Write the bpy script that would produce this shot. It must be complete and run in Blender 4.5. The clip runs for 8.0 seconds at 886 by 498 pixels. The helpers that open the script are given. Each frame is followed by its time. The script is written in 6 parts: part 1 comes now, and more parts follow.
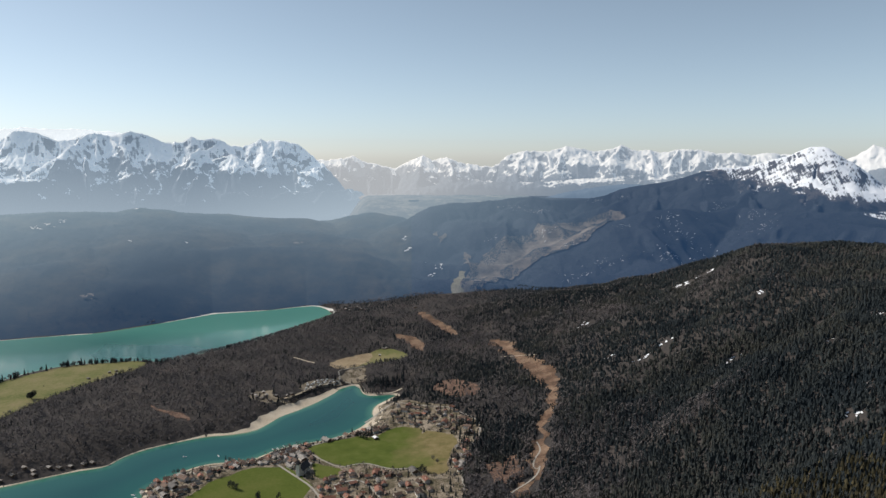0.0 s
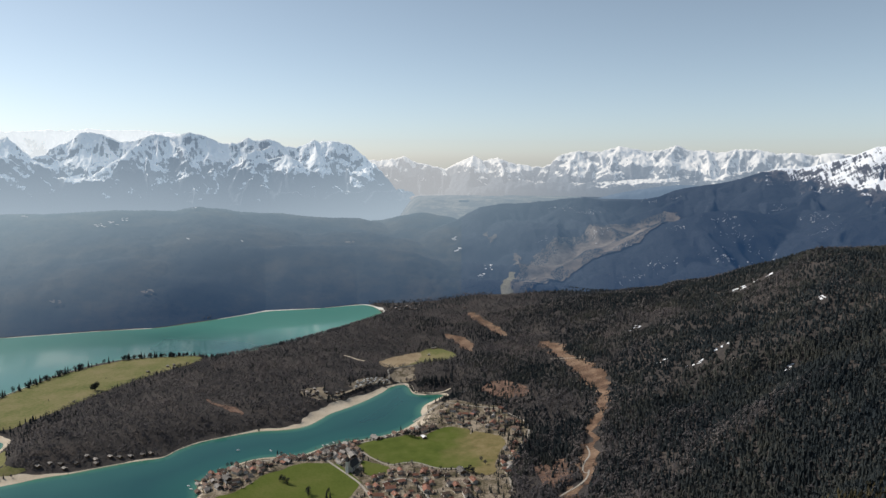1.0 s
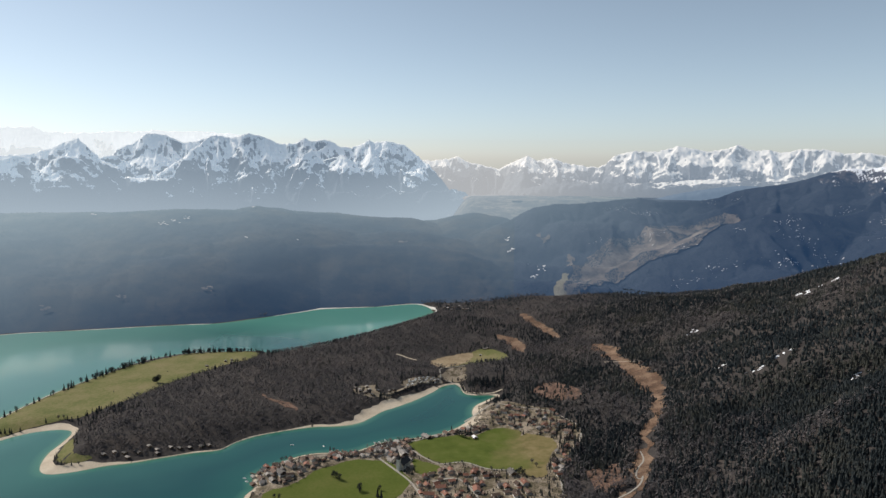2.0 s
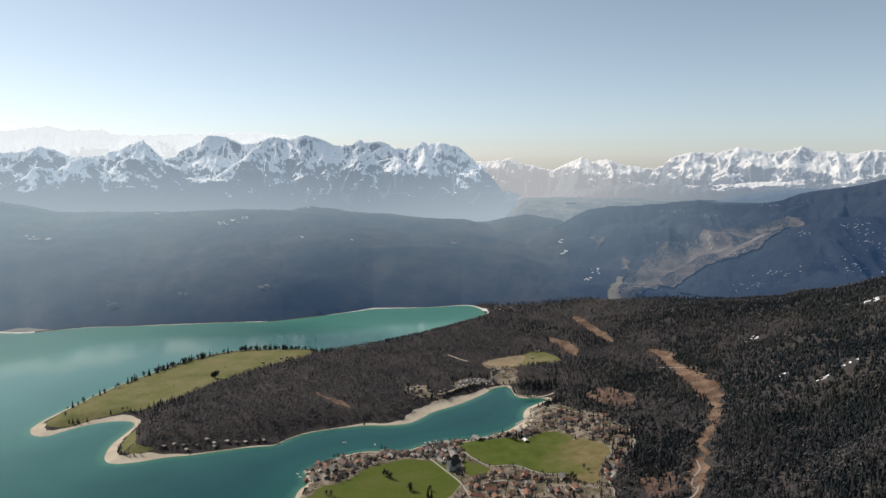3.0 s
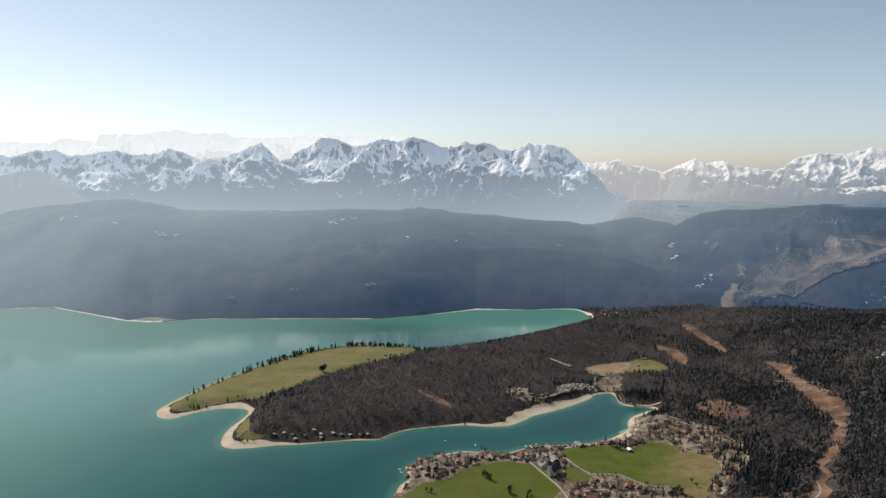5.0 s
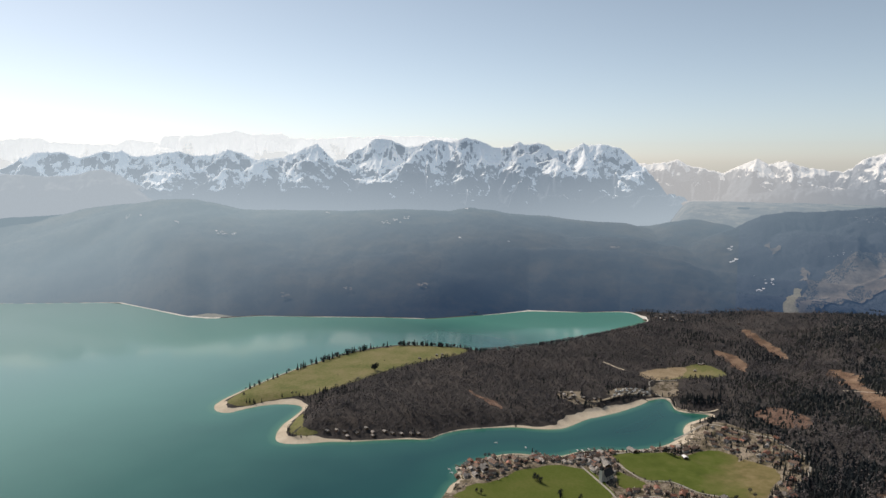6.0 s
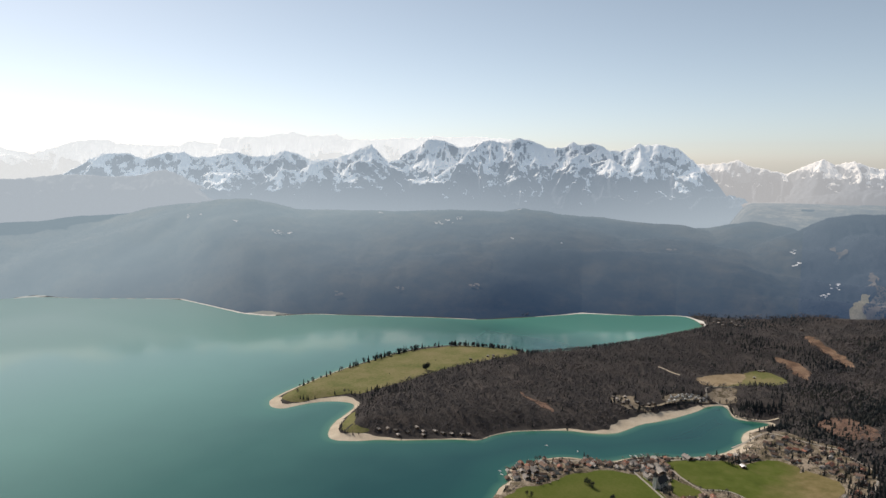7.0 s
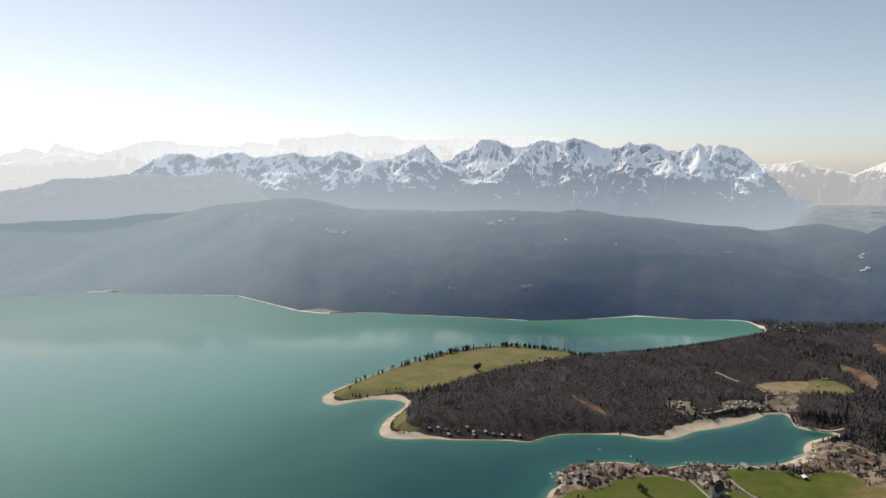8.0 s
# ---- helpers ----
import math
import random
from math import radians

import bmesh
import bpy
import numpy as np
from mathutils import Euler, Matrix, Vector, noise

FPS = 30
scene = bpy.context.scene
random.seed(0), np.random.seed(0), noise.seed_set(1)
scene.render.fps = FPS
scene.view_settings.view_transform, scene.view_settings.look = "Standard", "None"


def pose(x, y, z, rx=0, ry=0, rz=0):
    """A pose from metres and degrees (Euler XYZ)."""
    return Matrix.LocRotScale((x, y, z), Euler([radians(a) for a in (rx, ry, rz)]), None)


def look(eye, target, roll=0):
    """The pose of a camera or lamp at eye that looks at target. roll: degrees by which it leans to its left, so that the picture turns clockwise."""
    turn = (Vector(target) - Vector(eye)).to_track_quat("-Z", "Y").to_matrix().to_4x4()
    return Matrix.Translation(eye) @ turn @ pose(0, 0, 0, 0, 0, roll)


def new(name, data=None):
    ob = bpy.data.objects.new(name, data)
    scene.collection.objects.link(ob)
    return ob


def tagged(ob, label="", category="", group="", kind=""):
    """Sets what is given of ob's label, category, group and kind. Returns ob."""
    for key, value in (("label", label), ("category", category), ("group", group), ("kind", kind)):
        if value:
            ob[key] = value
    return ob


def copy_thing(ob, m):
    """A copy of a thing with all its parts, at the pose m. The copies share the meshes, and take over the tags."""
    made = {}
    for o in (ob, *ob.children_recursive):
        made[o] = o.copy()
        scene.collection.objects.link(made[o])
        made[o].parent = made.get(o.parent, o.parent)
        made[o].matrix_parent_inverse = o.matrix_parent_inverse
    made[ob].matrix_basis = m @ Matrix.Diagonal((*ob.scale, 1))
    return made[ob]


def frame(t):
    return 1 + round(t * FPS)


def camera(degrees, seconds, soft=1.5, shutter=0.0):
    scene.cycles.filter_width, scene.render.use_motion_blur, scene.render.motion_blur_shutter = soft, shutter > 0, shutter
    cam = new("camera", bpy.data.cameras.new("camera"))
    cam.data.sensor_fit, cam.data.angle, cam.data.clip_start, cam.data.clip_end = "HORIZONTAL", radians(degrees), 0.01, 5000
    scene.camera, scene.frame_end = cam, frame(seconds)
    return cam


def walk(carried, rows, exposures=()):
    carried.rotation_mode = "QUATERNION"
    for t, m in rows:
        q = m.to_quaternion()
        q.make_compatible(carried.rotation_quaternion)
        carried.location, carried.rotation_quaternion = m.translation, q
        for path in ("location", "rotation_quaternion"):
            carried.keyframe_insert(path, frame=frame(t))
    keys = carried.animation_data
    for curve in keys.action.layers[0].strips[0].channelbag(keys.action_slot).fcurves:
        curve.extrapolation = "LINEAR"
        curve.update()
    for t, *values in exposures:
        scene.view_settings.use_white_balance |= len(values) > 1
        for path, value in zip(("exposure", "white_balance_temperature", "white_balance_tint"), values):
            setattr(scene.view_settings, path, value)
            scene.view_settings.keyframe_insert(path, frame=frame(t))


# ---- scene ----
# The camera hangs still over the slope and pans to the left.
EYE = 560.0
cam = camera(64.7, 8.0, soft=1.45)
PAN = [
    (0.0, 0.00, -7.36), (0.5, 2.05, -7.36), (1.0, 4.12, -7.33), (1.5, 6.28, -7.34), (3.0, 12.79, -7.21),
    (3.5, 14.93, -7.18), (4.0, 17.09, -7.14), (4.5, 19.22, -7.12), (6.0, 25.66, -7.05), (6.5, 27.83, -7.02),
    (7.0, 29.96, -7.00), (7.5, 32.14, -7.00), (8.0, 34.27, -6.99),
]
walk(cam, [(t, pose(0, 0, EYE, 90 + tilt, 0, pan)) for t, pan, tilt in PAN],
     [(0.0, 0.0, 6500, 10), (2.0, 0.0, 6600, 10.5), (4.0, 0.0, 6740, 11.5), (6.0, 0.0, 6860, 12.5), (8.0, 0.0, 6960, 13.5)])

# ---- light ----
SUN_AZ, SUN_EL = 71.0, 41.0     # degrees to the left of the first view, and above the horizon
world = bpy.data.worlds.new("sky")
scene.world = world
world.use_nodes = True
wn = world.node_tree.nodes
wn.clear()
sky = wn.new("ShaderNodeTexSky")
sky.sky_type = "NISHITA"
sky.sun_disc = False
sky.sun_elevation = radians(SUN_EL)
sky.sun_rotation = radians(-SUN_AZ)
sky.altitude = 2660
sky.air_density, sky.dust_density, sky.ozone_density = 0.88, 3.8, 1.5
sky_back = wn.new("ShaderNodeBackground")
sky_back.inputs["Strength"].default_value = 0.126
sky_out = wn.new("ShaderNodeOutputWorld")
sky_soft = wn.new("ShaderNodeHueSaturation")
sky_soft.inputs["Hue"].default_value = 0.482
sky_soft.inputs["Saturation"].default_value = 0.70
sky_tint = wn.new("ShaderNodeMix")
sky_tint.data_type, sky_tint.blend_type = "RGBA", "MULTIPLY"
sky_tint.inputs[0].default_value = 1.0
sky_tint.inputs[7].default_value = (0.93, 0.925, 0.93, 1)
world.node_tree.links.new(sky.outputs[0], sky_soft.inputs["Color"])
world.node_tree.links.new(sky_soft.outputs[0], sky_tint.inputs[6])
world.node_tree.links.new(sky_tint.outputs[2], sky_back.inputs[0])
world.node_tree.links.new(sky_back.outputs[0], sky_out.inputs[0])
sun_data = bpy.data.lights.new("sun", "SUN")
sun_data.energy, sun_data.angle, sun_data.color = 3.6, radians(0.53), (1.0, 0.93, 0.82)
sun = new("sun", sun_data)
a, e = radians(SUN_AZ), radians(SUN_EL)
sun.matrix_world = look((-3000 * math.sin(a) * math.cos(e), 3000 * math.cos(a) * math.cos(e), 3000 * math.sin(e)), (0, 0, 0))
scene.view_settings.exposure = 0.0


# ---- noise and plan helpers ----
def lattice(ix, iy, seed):
    """A pseudo-random number from 0 to 1 for each lattice cell."""
    h = (ix.astype(np.int64) * 374761393 + iy.astype(np.int64) * 668265263 + seed * 974634777) & 0x7FFFFFFF
    h = ((h ^ (h >> 13)) * 1274126177) & 0x7FFFFFFF
    h = h ^ (h >> 16)
    return (h & 0xFFFFF) / 1048575.0


def value_noise(x, y, seed=0):
    x0, y0 = np.floor(x), np.floor(y)
    fx, fy = x - x0, y - y0
    fx, fy = fx * fx * fx * (fx * (fx * 6 - 15) + 10), fy * fy * fy * (fy * (fy * 6 - 15) + 10)
    a0, a1 = lattice(x0, y0, seed), lattice(x0 + 1, y0, seed)
    b0, b1 = lattice(x0, y0 + 1, seed), lattice(x0 + 1, y0 + 1, seed)
    return (a0 + (a1 - a0) * fx) * (1 - fy) + (b0 + (b1 - b0) * fx) * fy


def fbm(x, y, seed=0, octaves=5, gain=0.5):
    """Layered noise from about -1 to 1."""
    total, amp, norm = 0.0, 1.0, 0.0
    for k in range(octaves):
        total = total + amp * (2 * value_noise(x * 2 ** k, y * 2 ** k, seed + k) - 1)
        norm += amp
        amp *= gain
    return total / norm * 1.6


def ridged(x, y, seed=0, octaves=5, gain=0.55):
    """Sharp-crested noise from 0 in the gullies to 1 on the crests."""
    total, amp, norm = 0.0, 1.0, 0.0
    for k in range(octaves):
        v = 1 - np.abs(2 * value_noise(x * 2.03 ** k, y * 2.03 ** k, seed + k) - 1)
        total = total + amp * v * v
        norm += amp
        amp *= gain
    return total / norm


def smooth(a, b, x):
    t = np.clip((np.asarray(x, float) - a) / (b - a), 0, 1)
    return t * t * (3 - 2 * t)


def rounded(pts, times=2, closed=True):
    """A drawn outline with its corners cut, as an array."""
    p = np.array(pts, float)
    for _ in range(times):
        q = np.roll(p, -1, 0) if closed else p[1:]
        r = p if closed else p[:-1]
        n = np.empty((2 * len(r), 2))
        n[0::2], n[1::2] = 0.75 * r + 0.25 * q, 0.25 * r + 0.75 * q
        p = n if closed else np.vstack([p[:1], n, p[-1:]])
    return p


def inside(poly, x, y):
    """True where the places lie in the outline."""
    res = np.zeros(np.shape(x), bool)
    for (x0, y0), (x1, y1) in zip(poly, np.roll(poly, -1, 0)):
        if y0 == y1:
            continue
        hit = ((y0 > y) != (y1 > y)) & (x < (x1 - x0) * (y - y0) / (y1 - y0) + x0)
        res ^= hit
    return res


def edge_distance(poly, x, y, closed=True):
    best = np.full(np.shape(x), 1e18)
    ends = np.roll(poly, -1, 0) if closed else poly[1:]
    for (x0, y0), (x1, y1) in zip(poly, ends):
        dx, dy = x1 - x0, y1 - y0
        t = np.clip(((x - x0) * dx + (y - y0) * dy) / max(dx * dx + dy * dy, 1e-9), 0, 1)
        best = np.minimum(best, (x - x0 - t * dx) ** 2 + (y - y0 - t * dy) ** 2)
    return np.sqrt(best)


# ---- plan of the lake and the land ----
FAR_SHORE = [(-3152, 1335), (-3106, 1427), (-3047, 1515), (-2964, 1619), (-2896, 1682), (-2725, 1734), (-2552, 1836), (-2372, 1928),
             (-2244, 1909), (-2080, 1882), (-1928, 1857), (-1803, 1880), (-1718, 1974), (-1593, 2023), (-1432, 2086), (-1279, 2155),
             (-1130, 2202), (-1088, 2230), (-965, 2347), (-874, 2443), (-837, 2491), (-771, 2513), (-641, 2556), (-522, 2627),
             (-474, 2627), (-424, 2556), (-396, 2496)]
BACK_SHORE = [(-472, 2310), (-630, 2039)]
PENINSULA = [(-788, 1879), (-836, 1907), (-934, 1879), (-1021, 1859), (-1087, 1798), (-1130, 1706), (-1150, 1589), (-1168, 1481),
             (-1172, 1366), (-1170, 1255), (-1163, 1197), (-1132, 1159), (-1096, 1156), (-1080, 1195), (-1051, 1244), (-1004, 1271),
             (-971, 1269), (-955, 1252), (-944, 1206), (-938, 1167), (-927, 1134), (-904, 1091), (-877, 1073), (-835, 1094),
             (-798, 1123), (-755, 1141), (-708, 1173), (-659, 1203), (-626, 1214), (-613, 1227), (-608, 1256), (-578, 1298), (-528, 1332)]
BAY = [(-480, 1362), (-434, 1370), (-395, 1390), (-380, 1418), (-360, 1473), (-333, 1507), (-298, 1558), (-264, 1621), (-256, 1653),
       (-234, 1681), (-208, 1685), (-197, 1639), (-185, 1612), (-163, 1607), (-142, 1614), (-116, 1616), (-110, 1606), (-126, 1584),
       (-139, 1561), (-154, 1536), (-154, 1489), (-147, 1467), (-159, 1434), (-175, 1396)]
VILLAGE_SHORE = [(-208, 1362), (-242, 1338), (-284, 1321), (-324, 1295), (-353, 1251), (-380, 1238), (-411, 1236), (-441, 1227),
                 (-466, 1204), (-493, 1162), (-508, 1128), (-500, 1100), (-484, 1079), (-492, 1053), (-485, 1023)]
NEAR_SHORE = [(-470, 900), (-560, 760), (-1000, 560), (-2200, -100), (-3600, -500), (-4900, -700), (-4900, 788)]
LAKE = rounded(FAR_SHORE + BACK_SHORE + PENINSULA + BAY + VILLAGE_SHORE + NEAR_SHORE, 1)

# Spot heights of the land near the lake: east, north, metres above the lake.
SPOTS_SLOPE = [(380, 2154, 132), (662, 1947, 238), (786, 1709, 327), (735, 1800, 304), (690, 1850, 272), (958, 1516, 338), (1181, 1408, 357), (265, 1552, 65), (152, 1021, 40),
               (340, 854, 124), (425, 642, 229), (596, 1169, 249), (457, 1323, 179), (315, 1184, 92), (522, 1108, 210), (655, 1138, 264),
               (599, 1409, 229), (368, 1666, 116), (542, 1802, 172), (684, 1068, 302), (128, 1306, 32), (95, 1502, 42)]
SPOTS_FLAT = [(-262, 1181, 7), (-88, 1138, 10), (-44, 1400, 8), (-78, 1082, 10), (-210, 1899, 8), (-179, 2048, 12), (-8, 2240, 29),
              (151, 1919, 48), (33, 2406, 46), (45, 2844, 37), (-350, 2432, 12), (-131, 2450, 21), (898, 2467, 131), (1312, 2275, 192),
              (456, 2585, 74), (-219, 2756, 21), (262, 3062, 61), (-394, 1094, 5), (-122, 1702, 35), (-18, 1706, 35)]
SPOTS_PENINSULA = [(-751, 1365, 26), (-663, 1479, 23), (-508, 1857, 25), (-350, 2160, 29), (-831, 1255, 29), (-862, 1168, 29), (-970, 1613, 11),
                   (-884, 1732, 10), (-1076, 1400, 8), (-604, 1662, 18), (-368, 1619, 21), (-525, 1435, 23),
                   (-855, 1720, 11), (-809, 1807, 11), (-899, 1637, 11), (-930, 1540, 12), (-949, 1434, 12), (-790, 1630, 18)]
SPOTS_BEHIND = [(0, 0, 368), (0, 438, 166), (-262, 525, 40), (-700, 300, 30), (368, 438, 280), (665, 560, 350), (1225, 788, 455),
                (788, -262, 490), (-788, -262, 262), (2100, 1575, 438), (2275, 2800, 262)]


def spline_through(spots):
    """A thin sheet bent through the spot heights."""
    p = np.array(spots, float)
    xy, z = p[:, :2] / 1000, p[:, 2]

    def kernel(r2):
        return np.where(r2 > 0, r2 * np.log(np.maximum(r2, 1e-12)), 0.0)
    n = len(p)
    k = kernel(((xy[:, None] - xy[None]) ** 2).sum(-1)) + 0.002 * np.eye(n)
    one = np.hstack([np.ones((n, 1)), xy])
    m = np.block([[k, one], [one.T, np.zeros((3, 3))]])
    w = np.linalg.solve(m, np.concatenate([z, np.zeros(3)]))

    def at(x, y):
        x, y = np.asarray(x, float) / 1000, np.asarray(y, float) / 1000
        out = w[n] + w[n + 1] * x + w[n + 2] * y
        for i in range(n):
            out = out + w[i] * kernel((x - xy[i, 0]) ** 2 + (y - xy[i, 1]) ** 2)
        return out
    return at


land_sheet = spline_through(SPOTS_SLOPE + SPOTS_FLAT + SPOTS_PENINSULA + SPOTS_BEHIND)


# Spurs and gullies of the wooded slope: lift, half width and line.
SLOPE_FOLDS = [(-32, 52, [(368, 1313), (457, 1287), (603, 1295), (682, 1265)]), (24, 50, [(676, 1170), (614, 1130), (489, 1108), (391, 1077)]),
               (-28, 50, [(560, 830), (515, 843), (449, 882), (365, 865)]), (14, 45, [(683, 1479), (571, 1450), (459, 1440), (380, 1470)]),
               (12, 35, [(640, 740), (520, 760), (430, 770)]), (-12, 40, [(600, 1560), (500, 1600), (420, 1640)])]


def folds(x, y):
    z = 0.0
    for lift, wide, line in SLOPE_FOLDS:
        z = z + lift * np.exp(-(edge_distance(np.array(line, float), x, y, False) / wide) ** 2)
    return z


def land_height(x, y):
    """Metres above the lake; below it on the lake's bed."""
    x, y = np.asarray(x, float), np.asarray(y, float)
    wet = inside(LAKE, x, y)
    sd = edge_distance(LAKE, x, y) * np.where(wet, -1, 1)
    far = smooth(2850, 3250, np.hypot(x, y)) * smooth(-1200, -500, x)
    z = np.clip(land_sheet(x, y), 3, 620) * (1 - far) + 26 * far
    beyond = smooth(-500, -800, x) * smooth(2100, 2400, y + 0.25 * x) + smooth(-1500, -1800, x) * smooth(700, 900, y)
    z = z + (0.8 - z) * np.clip(beyond, 0, 1)
    rough = smooth(20, 120, z)
    z = z + rough * folds(x, y)
    z = z + rough * (11 * fbm(x / 230, y / 230, 3, 5) + 8 * (ridged(x / 290 + 7, y / 290, 9, 4) - 0.5))
    z = z + smooth(70, 190, z) * 38 * (ridged(x / 420 + y / 900 + 2.3, y / 800 - x / 1500, 19, 3) - 0.55)
    ramp = np.where(sd > 0, 0.11 * sd + 0.0045 * sd ** 2, 1.0)
    z = np.maximum(z, 3 - 2.2 * np.clip(beyond, 0, 1))
    dry = (z ** -3.0 + np.maximum(ramp, 0.01) ** -3.0) ** (-1 / 3)
    return np.where(sd > 0, dry, np.maximum(0.16 * sd, -16))


# ---- materials ----
def node_material(name):
    m = bpy.data.materials.new(name)
    m.use_nodes = True
    nt = m.node_tree
    return m, nt, nt.nodes["Principled BSDF"]


def link(nt, a, b):
    nt.links.new(a, b)


def noise_node(nt, scale, detail=6, rough=0.6, vector=None, kind="FBM"):
    n = nt.nodes.new("ShaderNodeTexNoise")
    n.inputs["Scale"].default_value, n.inputs["Detail"].default_value, n.inputs["Roughness"].default_value = scale, detail, rough
    link(nt, vector or place_of(nt), n.inputs["Vector"])
    return n.outputs["Fac"]


def place_of(nt):
    return nt.nodes.new("ShaderNodeNewGeometry").outputs["Position"]


def ramp_node(nt, value, stops):
    r = nt.nodes.new("ShaderNodeValToRGB")
    el = r.color_ramp.elements
    while len(el) < len(stops):
        el.new(0.5)
    for k, (p, c) in zip(el, stops):
        k.position, k.color = p, (*c, 1) if not isinstance(c, float) else (c, c, c, 1)
    link(nt, value, r.inputs[0])
    return r.outputs["Color"]


def mix_node(nt, fac, a, b):
    n = nt.nodes.new("ShaderNodeMix")
    n.data_type = "RGBA"
    for k, v in (("Factor", fac), ("A", a), ("B", b)):
        s = [q for q in n.inputs if q.name == k and (q.type == "RGBA" if k != "Factor" else q.type == "VALUE")][0]
        if isinstance(v, (int, float)):
            s.default_value = v
        elif isinstance(v, tuple):
            s.default_value = (*v, 1)
        else:
            link(nt, v, s)
    return [q for q in n.outputs if q.type == "RGBA"][0]


def sum_node(nt, op, a, b, c=None):
    n = nt.nodes.new("ShaderNodeMath")
    n.operation = op
    for s, v in zip(n.inputs, (a, b, c)):
        if v is None:
            continue
        if isinstance(v, (int, float)):
            s.default_value = v
        else:
            link(nt, v, s)
    return n.outputs[0]


def bump_node(nt, height, strength, distance, shader):
    b = nt.nodes.new("ShaderNodeBump")
    b.inputs["Strength"].default_value, b.inputs["Distance"].default_value = strength, distance
    link(nt, height, b.inputs["Height"])
    link(nt, b.outputs[0], shader.inputs["Normal"])


def earth_material(name, stops, scale=0.02, fine=0.25, bump=0.6, rough=0.95, island=0.0, patchy=0.6):
    """Ground or foliage: patches at one scale, grain at another."""
    m, nt, sh = node_material(name)
    big, small = noise_node(nt, scale, 5, 0.6), noise_node(nt, fine, 4, 0.7)
    v = sum_node(nt, "MULTIPLY_ADD", small, 1.1 - patchy, sum_node(nt, "MULTIPLY", big, patchy))
    if island:
        rnd = nt.nodes.new("ShaderNodeNewGeometry").outputs["Random Per Island"]
        v = sum_node(nt, "MULTIPLY_ADD", sum_node(nt, "SUBTRACT", rnd, 0.5), island, v)
    link(nt, ramp_node(nt, v, stops), sh.inputs["Base Color"])
    sh.inputs["Roughness"].default_value = rough
    sh.inputs["Specular IOR Level"].default_value = 0.15
    if bump:
        bump_node(nt, small, bump, 1.5, sh)
    return m


def alpine_material(name, forest, rock, snow, tree_line, snow_line, spread=70.0, steep=0.62, grain=0.02, glow=None, streak=0.0, lean=0.0, fall=0.0, mottle=1.0, dip=0.0):
    """Forest below, rock and scree above, snow on what lies flat enough to hold it."""
    m, nt, sh = node_material(name)
    geo = nt.nodes.new("ShaderNodeNewGeometry")
    pos = nt.nodes.new("ShaderNodeSeparateXYZ")
    link(nt, geo.outputs["Position"], pos.inputs[0])
    nrm = nt.nodes.new("ShaderNodeSeparateXYZ")
    link(nt, geo.outputs["Normal"], nrm.inputs[0])
    n1, n2 = noise_node(nt, grain * 0.35, 6, 0.65), noise_node(nt, grain * 2.2, 5, 0.7)
    uneven = sum_node(nt, "MULTIPLY_ADD", sum_node(nt, "SUBTRACT", n1, 0.5), spread * 4.5, pos.outputs["Z"])
    uneven = sum_node(nt, "MULTIPLY_ADD", sum_node(nt, "SUBTRACT", n2, 0.5), spread * 2.6 * mottle, uneven)
    broad = noise_node(nt, grain * 0.15, 3, 0.5)
    uneven = sum_node(nt, "MULTIPLY_ADD", sum_node(nt, "SUBTRACT", broad, 0.5), spread * 5.0, uneven)
    if lean:
        uneven = sum_node(nt, "MULTIPLY_ADD", sum_node(nt, "SUBTRACT", pos.outputs["X"], 1500.0), lean, uneven)
    above_trees = ramp_node(nt, sum_node(nt, "DIVIDE", sum_node(nt, "SUBTRACT", uneven, tree_line - spread), 2 * spread), [(0.35, 0.0), (0.65, 1.0)])
    above_snow = nt.nodes.new("ShaderNodeMapRange")
    link(nt, uneven, above_snow.inputs["Value"])
    above_snow.inputs["From Min"].default_value, above_snow.inputs["From Max"].default_value = snow_line - spread, snow_line + spread
    flat = sum_node(nt, "MULTIPLY", sum_node(nt, "SUBTRACT", nrm.outputs["Z"], steep), 3.4 if streak else 2.2)
    v = sum_node(nt, "MULTIPLY_ADD", sum_node(nt, "SUBTRACT", n1, 0.5), (0.9 if streak else 1.5) * mottle, flat)
    v = sum_node(nt, "MULTIPLY_ADD", sum_node(nt, "SUBTRACT", n2, 0.5), (0.5 if streak else 0.9) * mottle, v)
    v = sum_node(nt, "ADD", v, above_snow.outputs[0])
    if streak:
        turned = nt.nodes.new("ShaderNodeMapping")
        turned.inputs["Rotation"].default_value = (0, radians(dip), radians(-fall))
        link(nt, geo.outputs["Position"], turned.inputs["Vector"])
        for sx, sy, sz, amount in ((1.3 * grain, 0.16 * grain, 0.16 * grain, 0.5), (0.3 * grain, 0.3 * grain, 3.0 * grain, 0.3)):
            m2 = nt.nodes.new("ShaderNodeMapping")
            m2.inputs["Scale"].default_value = (sx, sy, sz)
            link(nt, turned.outputs[0], m2.inputs["Vector"])
            n3 = noise_node(nt, 1.0, 4, 0.65, m2.outputs[0])
            v = sum_node(nt, "MULTIPLY_ADD", sum_node(nt, "SUBTRACT", n3, 0.5), streak * 2.2 * amount, v)
    hold = ramp_node(nt, v, [(0.68, 0.0), (1.0, 1.0)])
    hold = sum_node(nt, "MULTIPLY", hold, ramp_node(nt, above_snow.outputs[0], [(0.02, 0.0), (0.25, 1.0)]))
    forest_c = ramp_node(nt, n2, [(0.3, tuple(0.75 * c for c in forest)), (0.7, tuple(1.2 * c for c in forest))])
    rock_c = ramp_node(nt, n2, [(0.3, tuple(0.7 * c for c in rock)), (0.7, tuple(1.15 * c for c in rock))])
